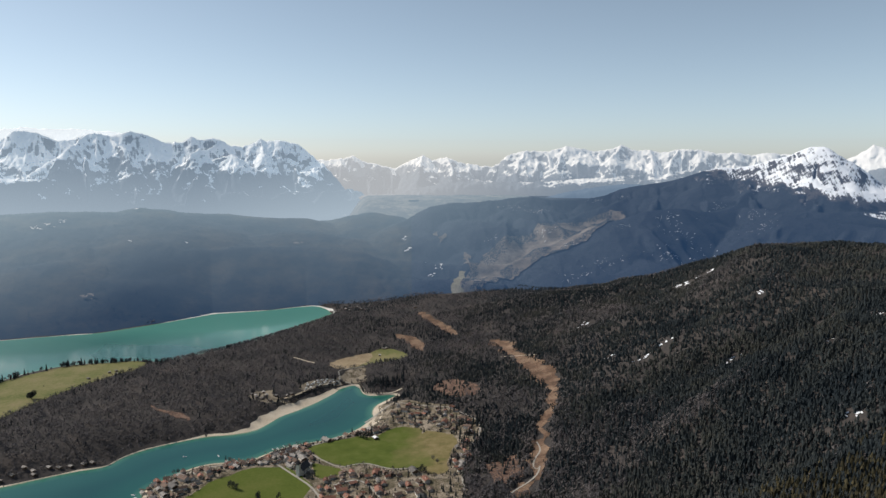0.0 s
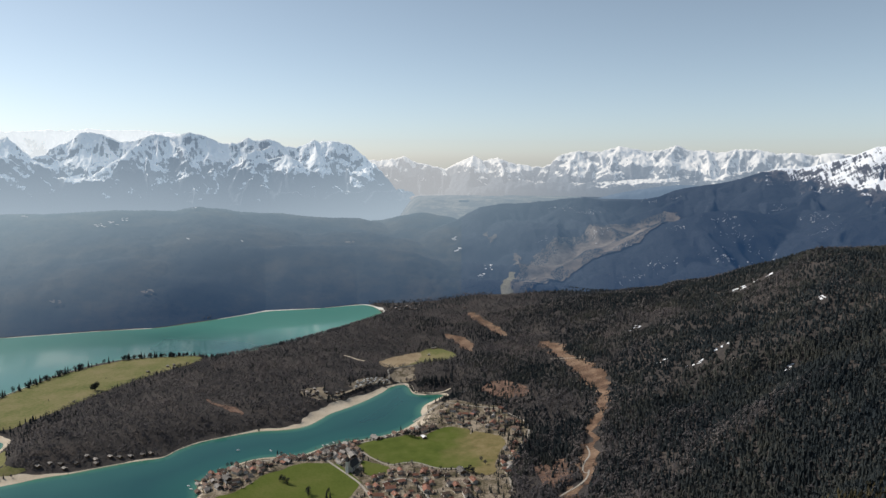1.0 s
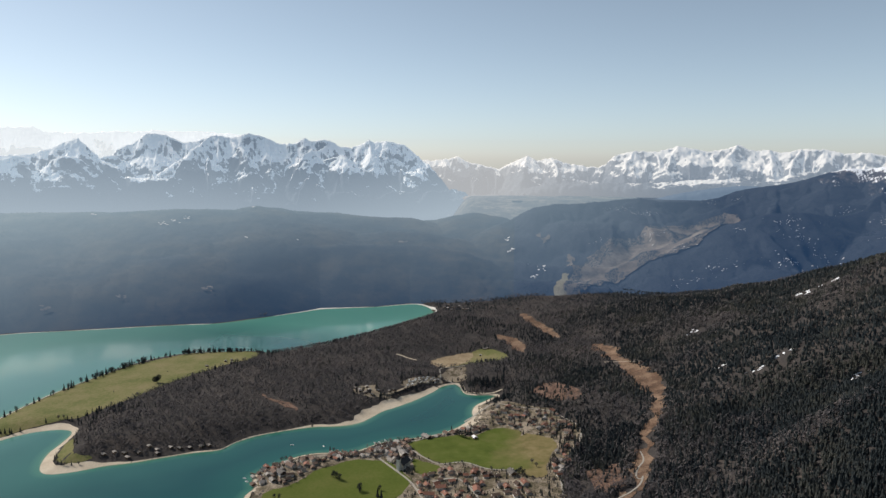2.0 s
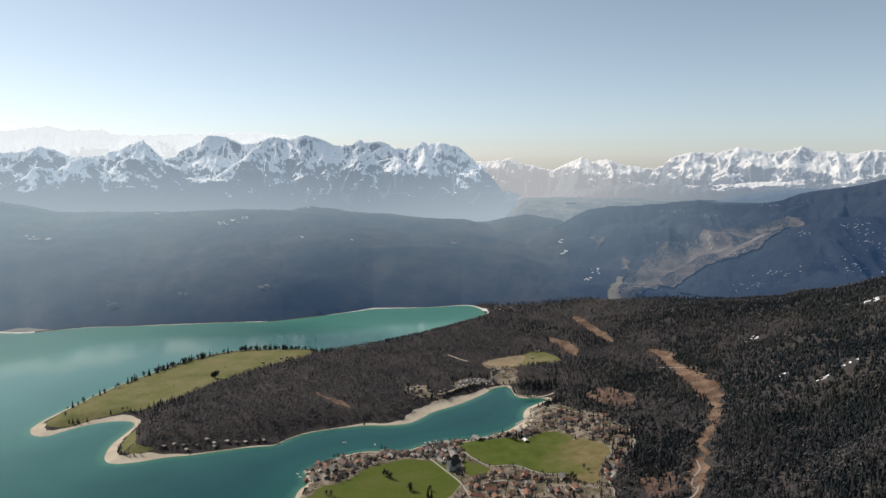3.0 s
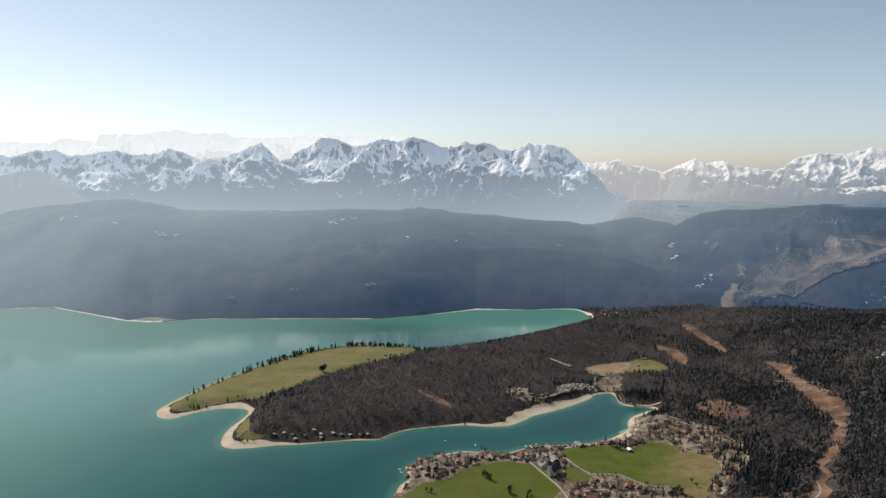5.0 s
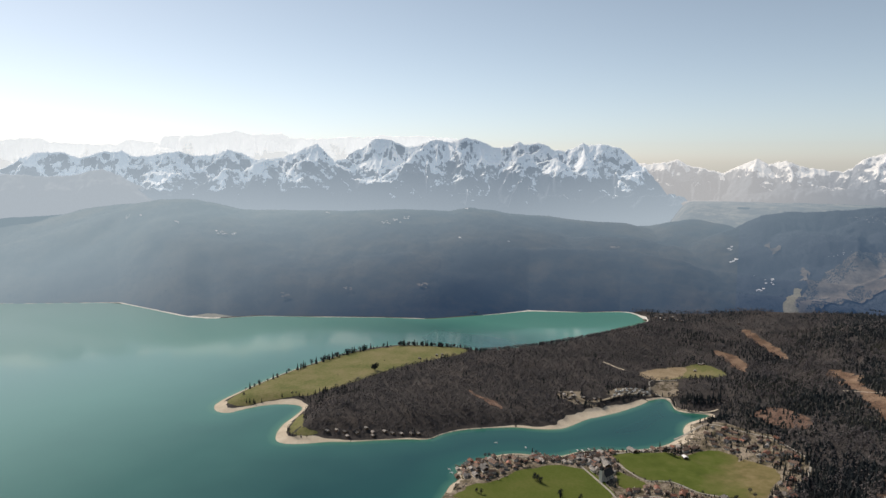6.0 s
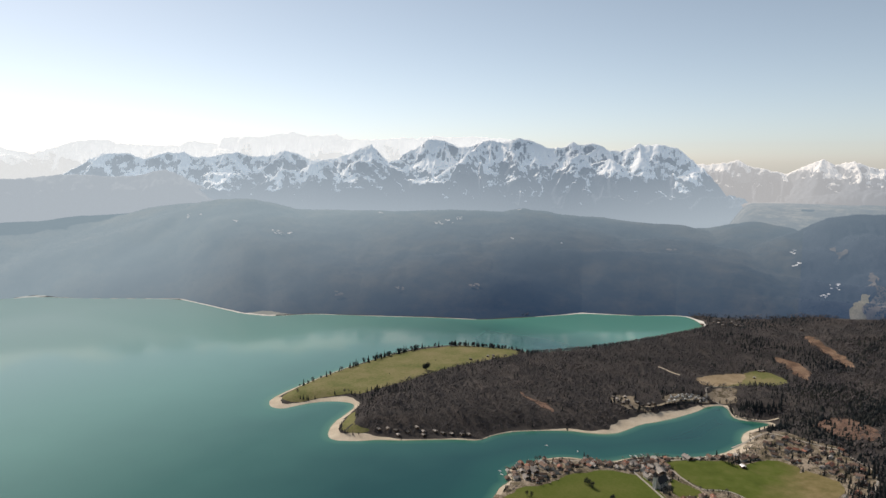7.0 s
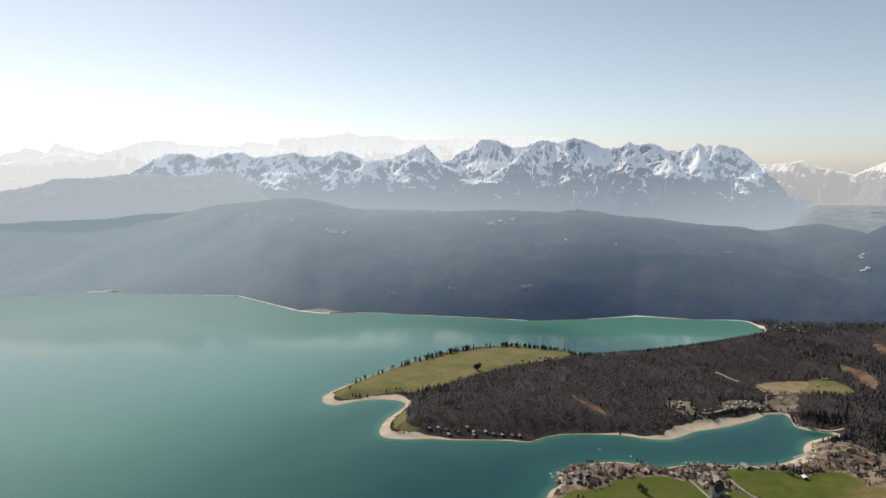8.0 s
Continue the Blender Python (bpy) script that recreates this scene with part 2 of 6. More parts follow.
    col = mix_node(nt, above_trees, forest_c, rock_c)
    col = mix_node(nt, hold, col, snow)
    link(nt, col, sh.inputs["Base Color"])
    sh.inputs["Roughness"].default_value = 0.9
    sh.inputs["Specular IOR Level"].default_value = 0.1
    bump_node(nt, n2, 0.5, 6.0, sh)
    # Emission here imitates haze in front of the range.
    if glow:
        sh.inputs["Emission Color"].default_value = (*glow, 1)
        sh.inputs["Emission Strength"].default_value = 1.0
    return m


MAT_FLOOR = earth_material("forest_floor", [(0.30, (0.034, 0.031, 0.030)), (0.55, (0.060, 0.054, 0.052)), (0.8, (0.110, 0.090, 0.078))], 0.012, 0.12)
MAT_CONIFER = earth_material("conifer_needles", [(0.38, (0.021, 0.028, 0.033)), (0.54, (0.034, 0.041, 0.043)), (0.70, (0.064, 0.064, 0.054))], 0.007, 0.1, 0, island=0.14, patchy=0.9)
MAT_LARCH = earth_material("larch_twigs", [(0.2, (0.030, 0.028, 0.018)), (0.55, (0.055, 0.048, 0.027)), (0.9, (0.100, 0.083, 0.045))], 0.006, 0.3, 0, island=0.6)
MAT_BARE = earth_material("bare_twigs", [(0.40, (0.054, 0.052, 0.057)), (0.54, (0.090, 0.083, 0.086)), (0.68, (0.150, 0.130, 0.122))], 0.009, 0.05, 0, island=0.10, patchy=0.85)
# Bluish darker tones put some haze into the far woods' own colour.
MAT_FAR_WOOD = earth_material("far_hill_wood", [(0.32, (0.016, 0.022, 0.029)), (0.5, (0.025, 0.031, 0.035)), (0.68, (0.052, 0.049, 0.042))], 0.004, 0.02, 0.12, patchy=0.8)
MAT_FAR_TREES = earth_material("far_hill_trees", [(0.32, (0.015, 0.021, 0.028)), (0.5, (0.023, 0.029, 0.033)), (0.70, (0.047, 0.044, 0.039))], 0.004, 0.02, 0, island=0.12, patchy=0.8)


def sunward_haze_emission(material, low, high, start=0.0, run=3700.0, rise=0.00055, deep=0.0):
    """Haze painted as emission on the backdrop, growing along the shore to the sunny side."""
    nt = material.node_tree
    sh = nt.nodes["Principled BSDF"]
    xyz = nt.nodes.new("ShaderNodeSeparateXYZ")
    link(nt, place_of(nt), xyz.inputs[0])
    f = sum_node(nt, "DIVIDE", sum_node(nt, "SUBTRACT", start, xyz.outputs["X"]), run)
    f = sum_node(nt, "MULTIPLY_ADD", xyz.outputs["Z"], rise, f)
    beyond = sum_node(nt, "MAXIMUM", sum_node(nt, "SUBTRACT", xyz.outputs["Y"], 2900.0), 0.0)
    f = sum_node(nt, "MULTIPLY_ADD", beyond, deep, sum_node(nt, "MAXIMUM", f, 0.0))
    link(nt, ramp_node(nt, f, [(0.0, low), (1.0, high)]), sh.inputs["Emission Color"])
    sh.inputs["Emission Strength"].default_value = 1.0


def haze_emission(material, low, high, start=-1200.0, run=3200.0, rise=0.0004, deep=0.0005, valley=0.0):
    """Haze painted as emission on the distant land: more of it far away, towards the sunny side and over the valley."""
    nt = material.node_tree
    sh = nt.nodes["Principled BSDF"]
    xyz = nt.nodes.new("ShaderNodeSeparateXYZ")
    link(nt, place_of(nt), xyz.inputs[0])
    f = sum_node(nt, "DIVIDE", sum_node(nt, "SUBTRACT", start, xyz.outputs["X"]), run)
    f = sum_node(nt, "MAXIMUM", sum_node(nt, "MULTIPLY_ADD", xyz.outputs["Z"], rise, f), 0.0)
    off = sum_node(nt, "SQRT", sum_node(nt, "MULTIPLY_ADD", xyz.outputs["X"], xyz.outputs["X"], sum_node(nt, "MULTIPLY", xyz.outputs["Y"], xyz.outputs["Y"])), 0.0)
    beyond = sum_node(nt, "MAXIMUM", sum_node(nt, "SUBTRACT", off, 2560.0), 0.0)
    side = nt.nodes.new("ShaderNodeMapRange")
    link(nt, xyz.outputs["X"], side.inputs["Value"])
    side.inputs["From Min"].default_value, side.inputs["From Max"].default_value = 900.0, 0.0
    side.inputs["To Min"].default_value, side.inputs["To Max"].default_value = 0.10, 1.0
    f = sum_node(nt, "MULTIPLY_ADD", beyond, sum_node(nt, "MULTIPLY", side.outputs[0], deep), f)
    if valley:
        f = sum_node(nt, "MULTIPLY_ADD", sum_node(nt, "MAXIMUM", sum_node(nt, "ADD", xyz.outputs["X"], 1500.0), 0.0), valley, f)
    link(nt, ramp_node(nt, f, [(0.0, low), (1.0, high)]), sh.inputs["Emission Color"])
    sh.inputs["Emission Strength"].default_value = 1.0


# Haze colours for the emission, from thin to thick.
HAZE_LOW, HAZE_HIGH = (0.009, 0.030, 0.070), (0.228, 0.306, 0.362)
MAT_PEAK = alpine_material("wooded_snow_peak", (0.032, 0.038, 0.046), (0.085, 0.08, 0.08), (0.86, 0.87, 0.89), 440, 456, 45, 0.82, 0.065, (0.026, 0.040, 0.070), 2.2, 0.28, -27.0, 0.3, 32.0)
MAT_PEAK_TREES = earth_material("peak_trees", [(0.2, (0.018, 0.024, 0.028)), (0.55, (0.028, 0.035, 0.038)), (0.9, (0.05, 0.053, 0.052))], 0.006, 0.03, 0, island=0.2)
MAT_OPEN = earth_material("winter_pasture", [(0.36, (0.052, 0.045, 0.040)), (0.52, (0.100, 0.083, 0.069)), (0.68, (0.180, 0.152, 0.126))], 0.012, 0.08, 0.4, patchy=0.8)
# Haze goes into the emission of far woods, pasture and dark mountain.
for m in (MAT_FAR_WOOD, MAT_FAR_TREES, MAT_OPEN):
    haze_emission(m, HAZE_LOW, HAZE_HIGH)
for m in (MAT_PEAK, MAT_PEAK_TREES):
    haze_emission(m, (0.009, 0.030, 0.075), HAZE_HIGH)
# Conifer colours lifted to imitate haze over the valley floor.
MAT_HAZE_PALED_TREES = earth_material("haze_paled_valley_trees", [(0.2, (0.030, 0.038, 0.044)), (0.55, (0.046, 0.055, 0.060)), (0.9, (0.075, 0.081, 0.082))], 0.010, 0.05, 0, island=0.3)
# The glow colours of these ranges are painted haze, replaced by ramps below.
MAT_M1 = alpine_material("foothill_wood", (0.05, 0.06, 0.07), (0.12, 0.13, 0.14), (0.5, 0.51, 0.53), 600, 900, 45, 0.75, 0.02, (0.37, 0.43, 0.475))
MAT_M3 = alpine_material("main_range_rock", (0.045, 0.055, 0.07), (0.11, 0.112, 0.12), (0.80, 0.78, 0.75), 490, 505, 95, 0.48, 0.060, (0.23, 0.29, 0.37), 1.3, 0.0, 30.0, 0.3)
# Forest raised and snow dulled: haze worked into the base colours too.
MAT_M4 = alpine_material("haze_paled_range_rock", (0.1, 0.11, 0.12), (0.12, 0.13, 0.14), (0.40, 0.40, 0.40), 450, 560, 60, 0.3, 0.018, (0.50, 0.54, 0.57))
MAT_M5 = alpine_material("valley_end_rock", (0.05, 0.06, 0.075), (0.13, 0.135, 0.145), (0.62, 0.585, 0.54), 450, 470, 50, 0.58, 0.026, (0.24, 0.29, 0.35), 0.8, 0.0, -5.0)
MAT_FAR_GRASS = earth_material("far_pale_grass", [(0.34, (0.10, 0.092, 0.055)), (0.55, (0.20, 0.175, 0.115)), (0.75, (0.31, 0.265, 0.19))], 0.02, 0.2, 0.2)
# Haze added to the far grass through its emission.
haze_emission(MAT_FAR_GRASS, HAZE_LOW, HAZE_HIGH)
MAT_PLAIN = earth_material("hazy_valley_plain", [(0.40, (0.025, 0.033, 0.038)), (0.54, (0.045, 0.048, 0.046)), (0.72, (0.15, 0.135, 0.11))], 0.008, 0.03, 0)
# The plain's pale blue is mostly emission standing in for haze.
haze_emission(MAT_PLAIN, (0.125, 0.180, 0.230), (0.30, 0.355, 0.405), 300.0, 3000.0, 0.0, 0.0003)
# Haze as emission on the main range, thicker low down and at its ends.
haze_emission(MAT_M3, (0.125, 0.170, 0.228), (0.37, 0.45, 0.52), 3000.0, 3900.0, -0.0018, 0.0, 0.00055)
# Emission ramps that veil foothills, valley end and farthest range as haze would.
sunward_haze_emission(MAT_M1, (0.135, 0.195, 0.275), (0.39, 0.455, 0.515))
sunward_haze_emission(MAT_M5, (0.205, 0.25, 0.305), (0.42, 0.435, 0.45), 800.0, 1100.0, 0.0)
sunward_haze_emission(MAT_M4, (0.48, 0.53, 0.57), (0.70, 0.74, 0.76))


# ---- meshes from arrays ----
def array_mesh(name, verts, tris, material, shade=True):
    """One mesh object from an array of places and an array of triangles or quads."""
    me = bpy.data.meshes.new(name)
    verts, tris = np.asarray(verts, np.float32), np.asarray(tris, np.int32)
    n, k = tris.shape
    me.vertices.add(len(verts))
    me.vertices.foreach_set("co", verts.ravel())
    me.loops.add(n * k)
    me.loops.foreach_set("vertex_index", tris.ravel())
    me.polygons.add(n)
    me.polygons.foreach_set("loop_start", np.arange(0, n * k, k, dtype=np.int32))
    me.polygons.foreach_set("use_smooth", np.full(n, shade))
    me.update(calc_edges=True)
    me.materials.append(material)
    return new(name, me)


def grid_quads(nx, ny):
    i = (np.arange(nx - 1)[:, None] * ny + np.arange(ny - 1)[None]).ravel()
    return np.stack([i, i + ny, i + ny + 1, i + 1], 1)


# ---- ground and water ----
GX = np.concatenate([np.arange(-4600, -2100, 60.0), np.arange(-2100, -1250, 25.0), np.arange(-1250, 800, 8.0), np.arange(800, 1400, 18.0), np.arange(1400, 2801, 60.0)])
GY = np.concatenate([np.arange(-600, 600, 50.0), np.arange(600, 1000, 13.0), np.arange(1000, 2000, 8.0), np.arange(2000, 2800, 13.0), np.arange(2800, 3801, 40.0)])
gx, gy = np.meshgrid(GX, GY, indexing="ij")
GZ = land_height(gx, gy)


def ground_z(x, y):
    """Height of the built ground at a place."""
    x, y = np.asarray(x, float), np.asarray(y, float)
    i = np.clip(np.searchsorted(GX, x) - 1, 0, len(GX) - 2)
    j = np.clip(np.searchsorted(GY, y) - 1, 0, len(GY) - 2)
    u, v = (x - GX[i]) / (GX[i + 1] - GX[i]), (y - GY[j]) / (GY[j + 1] - GY[j])
    return (GZ[i, j] * (1 - u) * (1 - v) + GZ[i + 1, j] * u * (1 - v) + GZ[i, j + 1] * (1 - u) * v + GZ[i + 1, j + 1] * u * v)


ground = array_mesh("ground", np.stack([gx, gy, GZ], -1).reshape(-1, 3), grid_quads(len(GX), len(GY)), MAT_FLOOR)
tagged(ground, "brown leaf-littered valley floor and slopes round the lake", "ground", kind="structure")


def water_material():
    m, nt, sh = node_material("lake_water")
    depth = nt.nodes.new("ShaderNodeAttribute")
    depth.attribute_name = "depth"
    patch = noise_node(nt, 0.003, 3, 0.5)
    d = sum_node(nt, "MULTIPLY_ADD", sum_node(nt, "SUBTRACT", patch, 0.5), 0.25, depth.outputs["Fac"])
    bay = ramp_node(nt, d, [(0.0, (0.24, 0.31, 0.20)), (0.06, (0.045, 0.165, 0.118)), (0.22, (0.009, 0.090, 0.080)), (0.9, (0.0035, 0.066, 0.066))])
    # Greener open lake, lightened in its colour for reflected sky and haze.
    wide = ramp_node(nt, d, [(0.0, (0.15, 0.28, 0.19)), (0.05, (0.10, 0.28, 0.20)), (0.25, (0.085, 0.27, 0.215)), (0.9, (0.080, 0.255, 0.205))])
    xyz = nt.nodes.new("ShaderNodeSeparateXYZ")
    link(nt, place_of(nt), xyz.inputs[0])
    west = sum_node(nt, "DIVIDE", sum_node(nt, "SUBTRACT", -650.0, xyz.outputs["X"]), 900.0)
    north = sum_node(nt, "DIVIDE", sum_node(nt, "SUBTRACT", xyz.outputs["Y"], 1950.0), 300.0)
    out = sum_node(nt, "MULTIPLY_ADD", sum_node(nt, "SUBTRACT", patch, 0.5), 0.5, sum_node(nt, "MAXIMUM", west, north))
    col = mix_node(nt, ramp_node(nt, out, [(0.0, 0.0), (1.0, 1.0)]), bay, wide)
    # Paler westward: haze and bright sky painted into the water colour.
    west_haze = sum_node(nt, "DIVIDE", sum_node(nt, "SUBTRACT", -1000.0, xyz.outputs["X"]), 1500.0)
    col = mix_node(nt, ramp_node(nt, west_haze, [(0.0, 0.0), (1.0, 1.0)]), col, (0.245, 0.385, 0.375))
    link(nt, col, sh.inputs["Base Color"])
    sh.inputs["Roughness"].default_value = 0.075
    sh.inputs["IOR"].default_value = 1.33
    ripple = noise_node(nt, 0.35, 3, 0.6)
    bump_node(nt, ripple, 0.0025, 0.25, sh)
    return m


WX, WY = np.arange(-4600, 1, 11.0), np.arange(-600, 2801, 11.0)
wx, wy = np.meshgrid(WX, WY, indexing="ij")
wz = land_height(wx, wy)
quads = grid_quads(len(WX), len(WY))
wet = (wz.ravel()[quads] < 0.5).any(1)
quads = quads[wet]
used, back = np.unique(quads, return_inverse=True)
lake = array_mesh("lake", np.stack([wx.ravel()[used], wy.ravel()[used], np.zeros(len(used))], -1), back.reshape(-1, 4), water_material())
att = lake.data.attributes.new("depth", "FLOAT", "POINT")
att.data.foreach_set("value", np.clip(-wz.ravel()[used] / 16, 0, 1).astype(np.float32))
tagged(lake, "calm turquoise mountain lake with pale shallows along its beaches", "lake", kind="structure")


# ---- far hills and mountains ----
def curve_of(pairs):
    p = np.array(sorted(pairs), float)
    return lambda v: np.interp(v, p[:, 0], p[:, 1])


def place(b, d):
    """East and north of a bearing to the left of north and a distance."""
    r = np.radians(b)
    return -d * np.sin(r), d * np.cos(r)


def crest_land(x, y, ridges, round_off=0.0, rib=0.5, rib_length=60.0, seed=1):
    """Land that falls away to both sides of its crest lines. Each ridge: its slope and its line of bearing, height and distance."""
    land = np.full(np.shape(x), -1e9)
    fall = np.zeros(np.shape(x))
    for number, (slope, line) in enumerate(ridges):
        p = np.array(line, float)
        px, py = place(p[:, 0], p[:, 2])
        s0 = 0.0
        for i in range(len(p) - 1):
            dx, dy = px[i + 1] - px[i], py[i + 1] - py[i]
            run = math.hypot(dx, dy)
            t = np.clip(((x - px[i]) * dx + (y - py[i]) * dy) / run ** 2, 0, 1)
            off = np.hypot(x - px[i] - t * dx, y - py[i] - t * dy)
            top = p[i, 1] + (p[i + 1, 1] - p[i, 1]) * t
            s = s0 + t * run
            steep = slope * (1 + rib * fbm(s / rib_length + 0.3 * number, off / (4 * rib_length) + number, seed + 7 * number, 3))
            down = steep * (np.sqrt(off ** 2 + round_off ** 2) - round_off)
            h = top - down
            fall = np.where(h > land, down, fall)
            land = np.maximum(land, h)
            s0 += run
    return land, fall


def polar_mesh(name, b, d, height, material, label):
    """A stretch of land on a fan of bearings and distances seen from the lake."""
    bb, dd = np.meshgrid(b, d, indexing="ij")
    x, y = place(bb, dd)
    z = height(bb, dd, x, y)
    ob = array_mesh(name, np.stack([x, y, z], -1).reshape(-1, 3), grid_quads(len(b), len(d))[:, ::-1], material)
    return tagged(ob, label, "mountain", kind="structure")


def craggy(ridges, floor, rib=0.5, rib_length=55.0, crag=26.0, seed=1):
    """Height of a rocky range: crest lines, ribs, gullies and crags."""
    def at(bb, dd, x, y):
        wx, wy = x + 9 * fbm(x / 70, y / 70, seed + 3, 3), y + 9 * fbm(x / 70, y / 70, seed + 4, 3)
        z, fall = crest_land(wx, wy, ridges, 2.0, rib, rib_length, seed)
        body = smooth(4, 70, fall)
        z = z + body * crag * (ridged(wx / 75, wy / 75, seed + 11, 5) - 0.6) + (0.16 + 0.2 * body) * crag * fbm(x / 26, y / 26, seed + 21, 4, 0.6) + 0.5 * crag * (1 - body) * (ridged(wx / 38, wy / 38, seed + 25, 3) - 0.5)
        z = np.maximum(z, floor + 6 * fbm(x / 90, y / 90, seed + 31, 3))
        return z * smooth(0, 40, dd - dd.min())
    return at


# Crest lines: bearing to the left of the first view, height above the lake, distance.
FAR_CREST = [(74, 337), (66.6, 337), (63.2, 334), (59.6, 318), (55.6, 311), (54.0, 317), (51.5, 351), (49.4, 360), (47.2, 379), (45.4, 375), (43.6, 335),
             (41.8, 319), (38.2, 312), (33.5, 305), (28.9, 312), (24.4, 300), (23.5, 319), (22.6, 313), (21.7, 299), (17.3, 276), (14.3, 254), (11.5, 246)]
far_b = np.array([math.degrees(math.atan2(-x, y)) for x, y in FAR_SHORE])
far_d = np.array([math.hypot(x, y) for x, y in FAR_SHORE])
shore_foot = curve_of([(b, d - 16) for b, d in zip(far_b, far_d) if b > 11] + [(75, 3500), (9.5, 2640), (8, 2600), (3, 2560), (-10, 2500), (-36, 2450)])


def far_foot(b):
    """Where the hills begin: behind two low flats on the far shore they stand back."""
    b = np.asarray(b, float)
    return shore_foot(b) + 75 * np.exp(-((b - 44.2) / 1.1) ** 2) + 45 * np.exp(-((b - 60.6) / 0.8) ** 2)


def far_back(b):
    b = np.asarray(b, float)
    near = shore_foot(b) + 1120
    return near + (3700 - near) * smooth(16.5, 11.5, b)


def shore_line(pairs, old, back):
    """A crest line at one distance behind the shore, as high as it looks at another."""
    return [(b, EYE + (z - EYE) * (float(shore_foot(b)) + back) / (float(shore_foot(b)) + old), float(shore_foot(b)) + back) for b, z in pairs]


KNOB = [(11.5, 225, 3930), (10.3, 218, 3900), (8.5, 224, 3850), (7.6, 240, 3830), (6.6, 256, 3820), (6.0, 260, 3800), (5.0, 247, 3760), (3.9, 220, 3720), (2.9, 189, 3640)]
HILL_RIDGES = [
    (0.28, [(b, EYE + (z - EYE) * float(far_back(b)) / 3750, float(far_back(b))) for b, z in FAR_CREST]),
    (0.26, KNOB),
    (0.26, [(6.0, 260, 3800), (5.2, 205, 3560), (4.3, 150, 3330), (3.4, 95, 3080)]),
    (0.33, shore_line([(48, 4), (45, 40), (42.8, 78), (38.2, 107), (33.5, 146), (28.9, 170), (24.3, 155), (19.8, 188), (15.6, 172), (11.5, 167), (7.6, 148), (5.0, 107)], 560, 505)),
    (0.28, shore_line([(16, 190), (13, 205), (10.5, 200), (8.0, 175), (6.2, 140)], 820, 740)),
    (0.28, shore_line([(58, 120), (52, 190), (46, 205), (41, 190), (36, 215), (31, 225), (27, 215)], 900, 810)),
    (0.46, shore_line([(39.5, 2), (37, 22), (35.4, 38), (31.2, 72), (27.5, 98), (24.2, 105), (21.5, 89), (18.5, 92), (15.5, 76), (11.8, 100), (8.6, 93), (6.0, 70), (4.2, 40), (3.2, 20)], 250, 225)),
]
PEAK_CREST = [(2.3, 222, 3480), (0.9, 318, 3560), (-0.3, 330, 3600), (-3.1, 339, 3650), (-5.3, 351, 3700), (-7.2, 367, 3700), (-8.8, 348, 3720), (-11.7, 349, 3800), (-13.2, 368, 3850),
              (-14.3, 397, 3900), (-16.4, 426, 3900), (-18.5, 451, 3900), (-20.5, 496, 3900), (-21.5, 514, 3900), (-22.5, 514, 3900), (-23.7, 529, 3900), (-24.8, 549, 3900), (-26.2, 577, 3900),
              (-27.0, 602, 3900), (-27.6, 618, 3900), (-28.3, 617, 3900), (-29.0, 579, 3890), (-29.9, 527, 3880), (-31.3, 439, 3860), (-32.3, 407, 3850), (-34.7, 299, 3800), (-37, 250, 3800)]
OPEN_RIDGE = [(-3.9, 63, 2880), (-5.4, 109, 2930), (-7.7, 154, 3000), (-10.0, 187, 3050), (-12.2, 233, 3100), (-14.4, 293, 3150), (-16.5, 334, 3200), (-18.6, 343, 3250), (-21.1, 320, 3380),
              (-22.6, 339, 3520), (-23.7, 414, 3700)]
UPPER_RIDGE = [(-3.1, 124, 3200), (-4.9, 189, 3280), (-6.3, 228, 3350), (-8.1, 246, 3400), (-10.4, 273, 3500), (-12.6, 308, 3620), (-14.7, 357, 3800)]
PEAK_RIDGES = [
    (0.50, PEAK_CREST[:13]), (0.85, PEAK_CREST[12:]), (0.46, OPEN_RIDGE), (0.42, UPPER_RIDGE),
    (0.95, [(-27.8, 617, 3900), (-28.8, 510, 3800), (-30.4, 398, 3680), (-31.8, 295, 3560)]),
    (0.80, [(-28.05, 604, 3885), (-28.0, 520, 3805), (-27.5, 392, 3670), (-27.0, 300, 3560)]),
    (0.80, [(-26.4, 583, 3890), (-26.0, 482, 3780), (-25.3, 352, 3640), (-24.3, 233, 3460)]),
    (0.45, [(-20.5, 496, 3900), (-20.2, 422, 3760), (-19.6, 346, 3600)]),
    (0.40, [(-18.6, 343, 3250), (-18.2, 256, 3080), (-17.9, 181, 2920)]),
    (0.34, [(-7.2, 367, 3700), (-4.6, 285, 3560), (-2.0, 200, 3380)]),
    (0.45, [(-4.9, 238, 3262), (-5.6, 229, 3290), (-6.3, 228, 3350)]),
    (0.34, [(-26, 330, 3200), (-31, 300, 3150), (-37, 280, 3100)]),
]


def valley_floor(b, d):
    """The valley rises away from the lake to a wide plain."""
    z = np.interp(d, [2500, 2720, 2850, 2980, 3250, 3600, 3800, 4100, 4450], [-12, 12, 40, 66, 130, 196, 262, 320, 326])
    w = smooth(0, 1, (np.interp(d, [2900, 3700], [13.5, 10.0]) - b) / 4.0)
    return z * w - 6 * (1 - w)


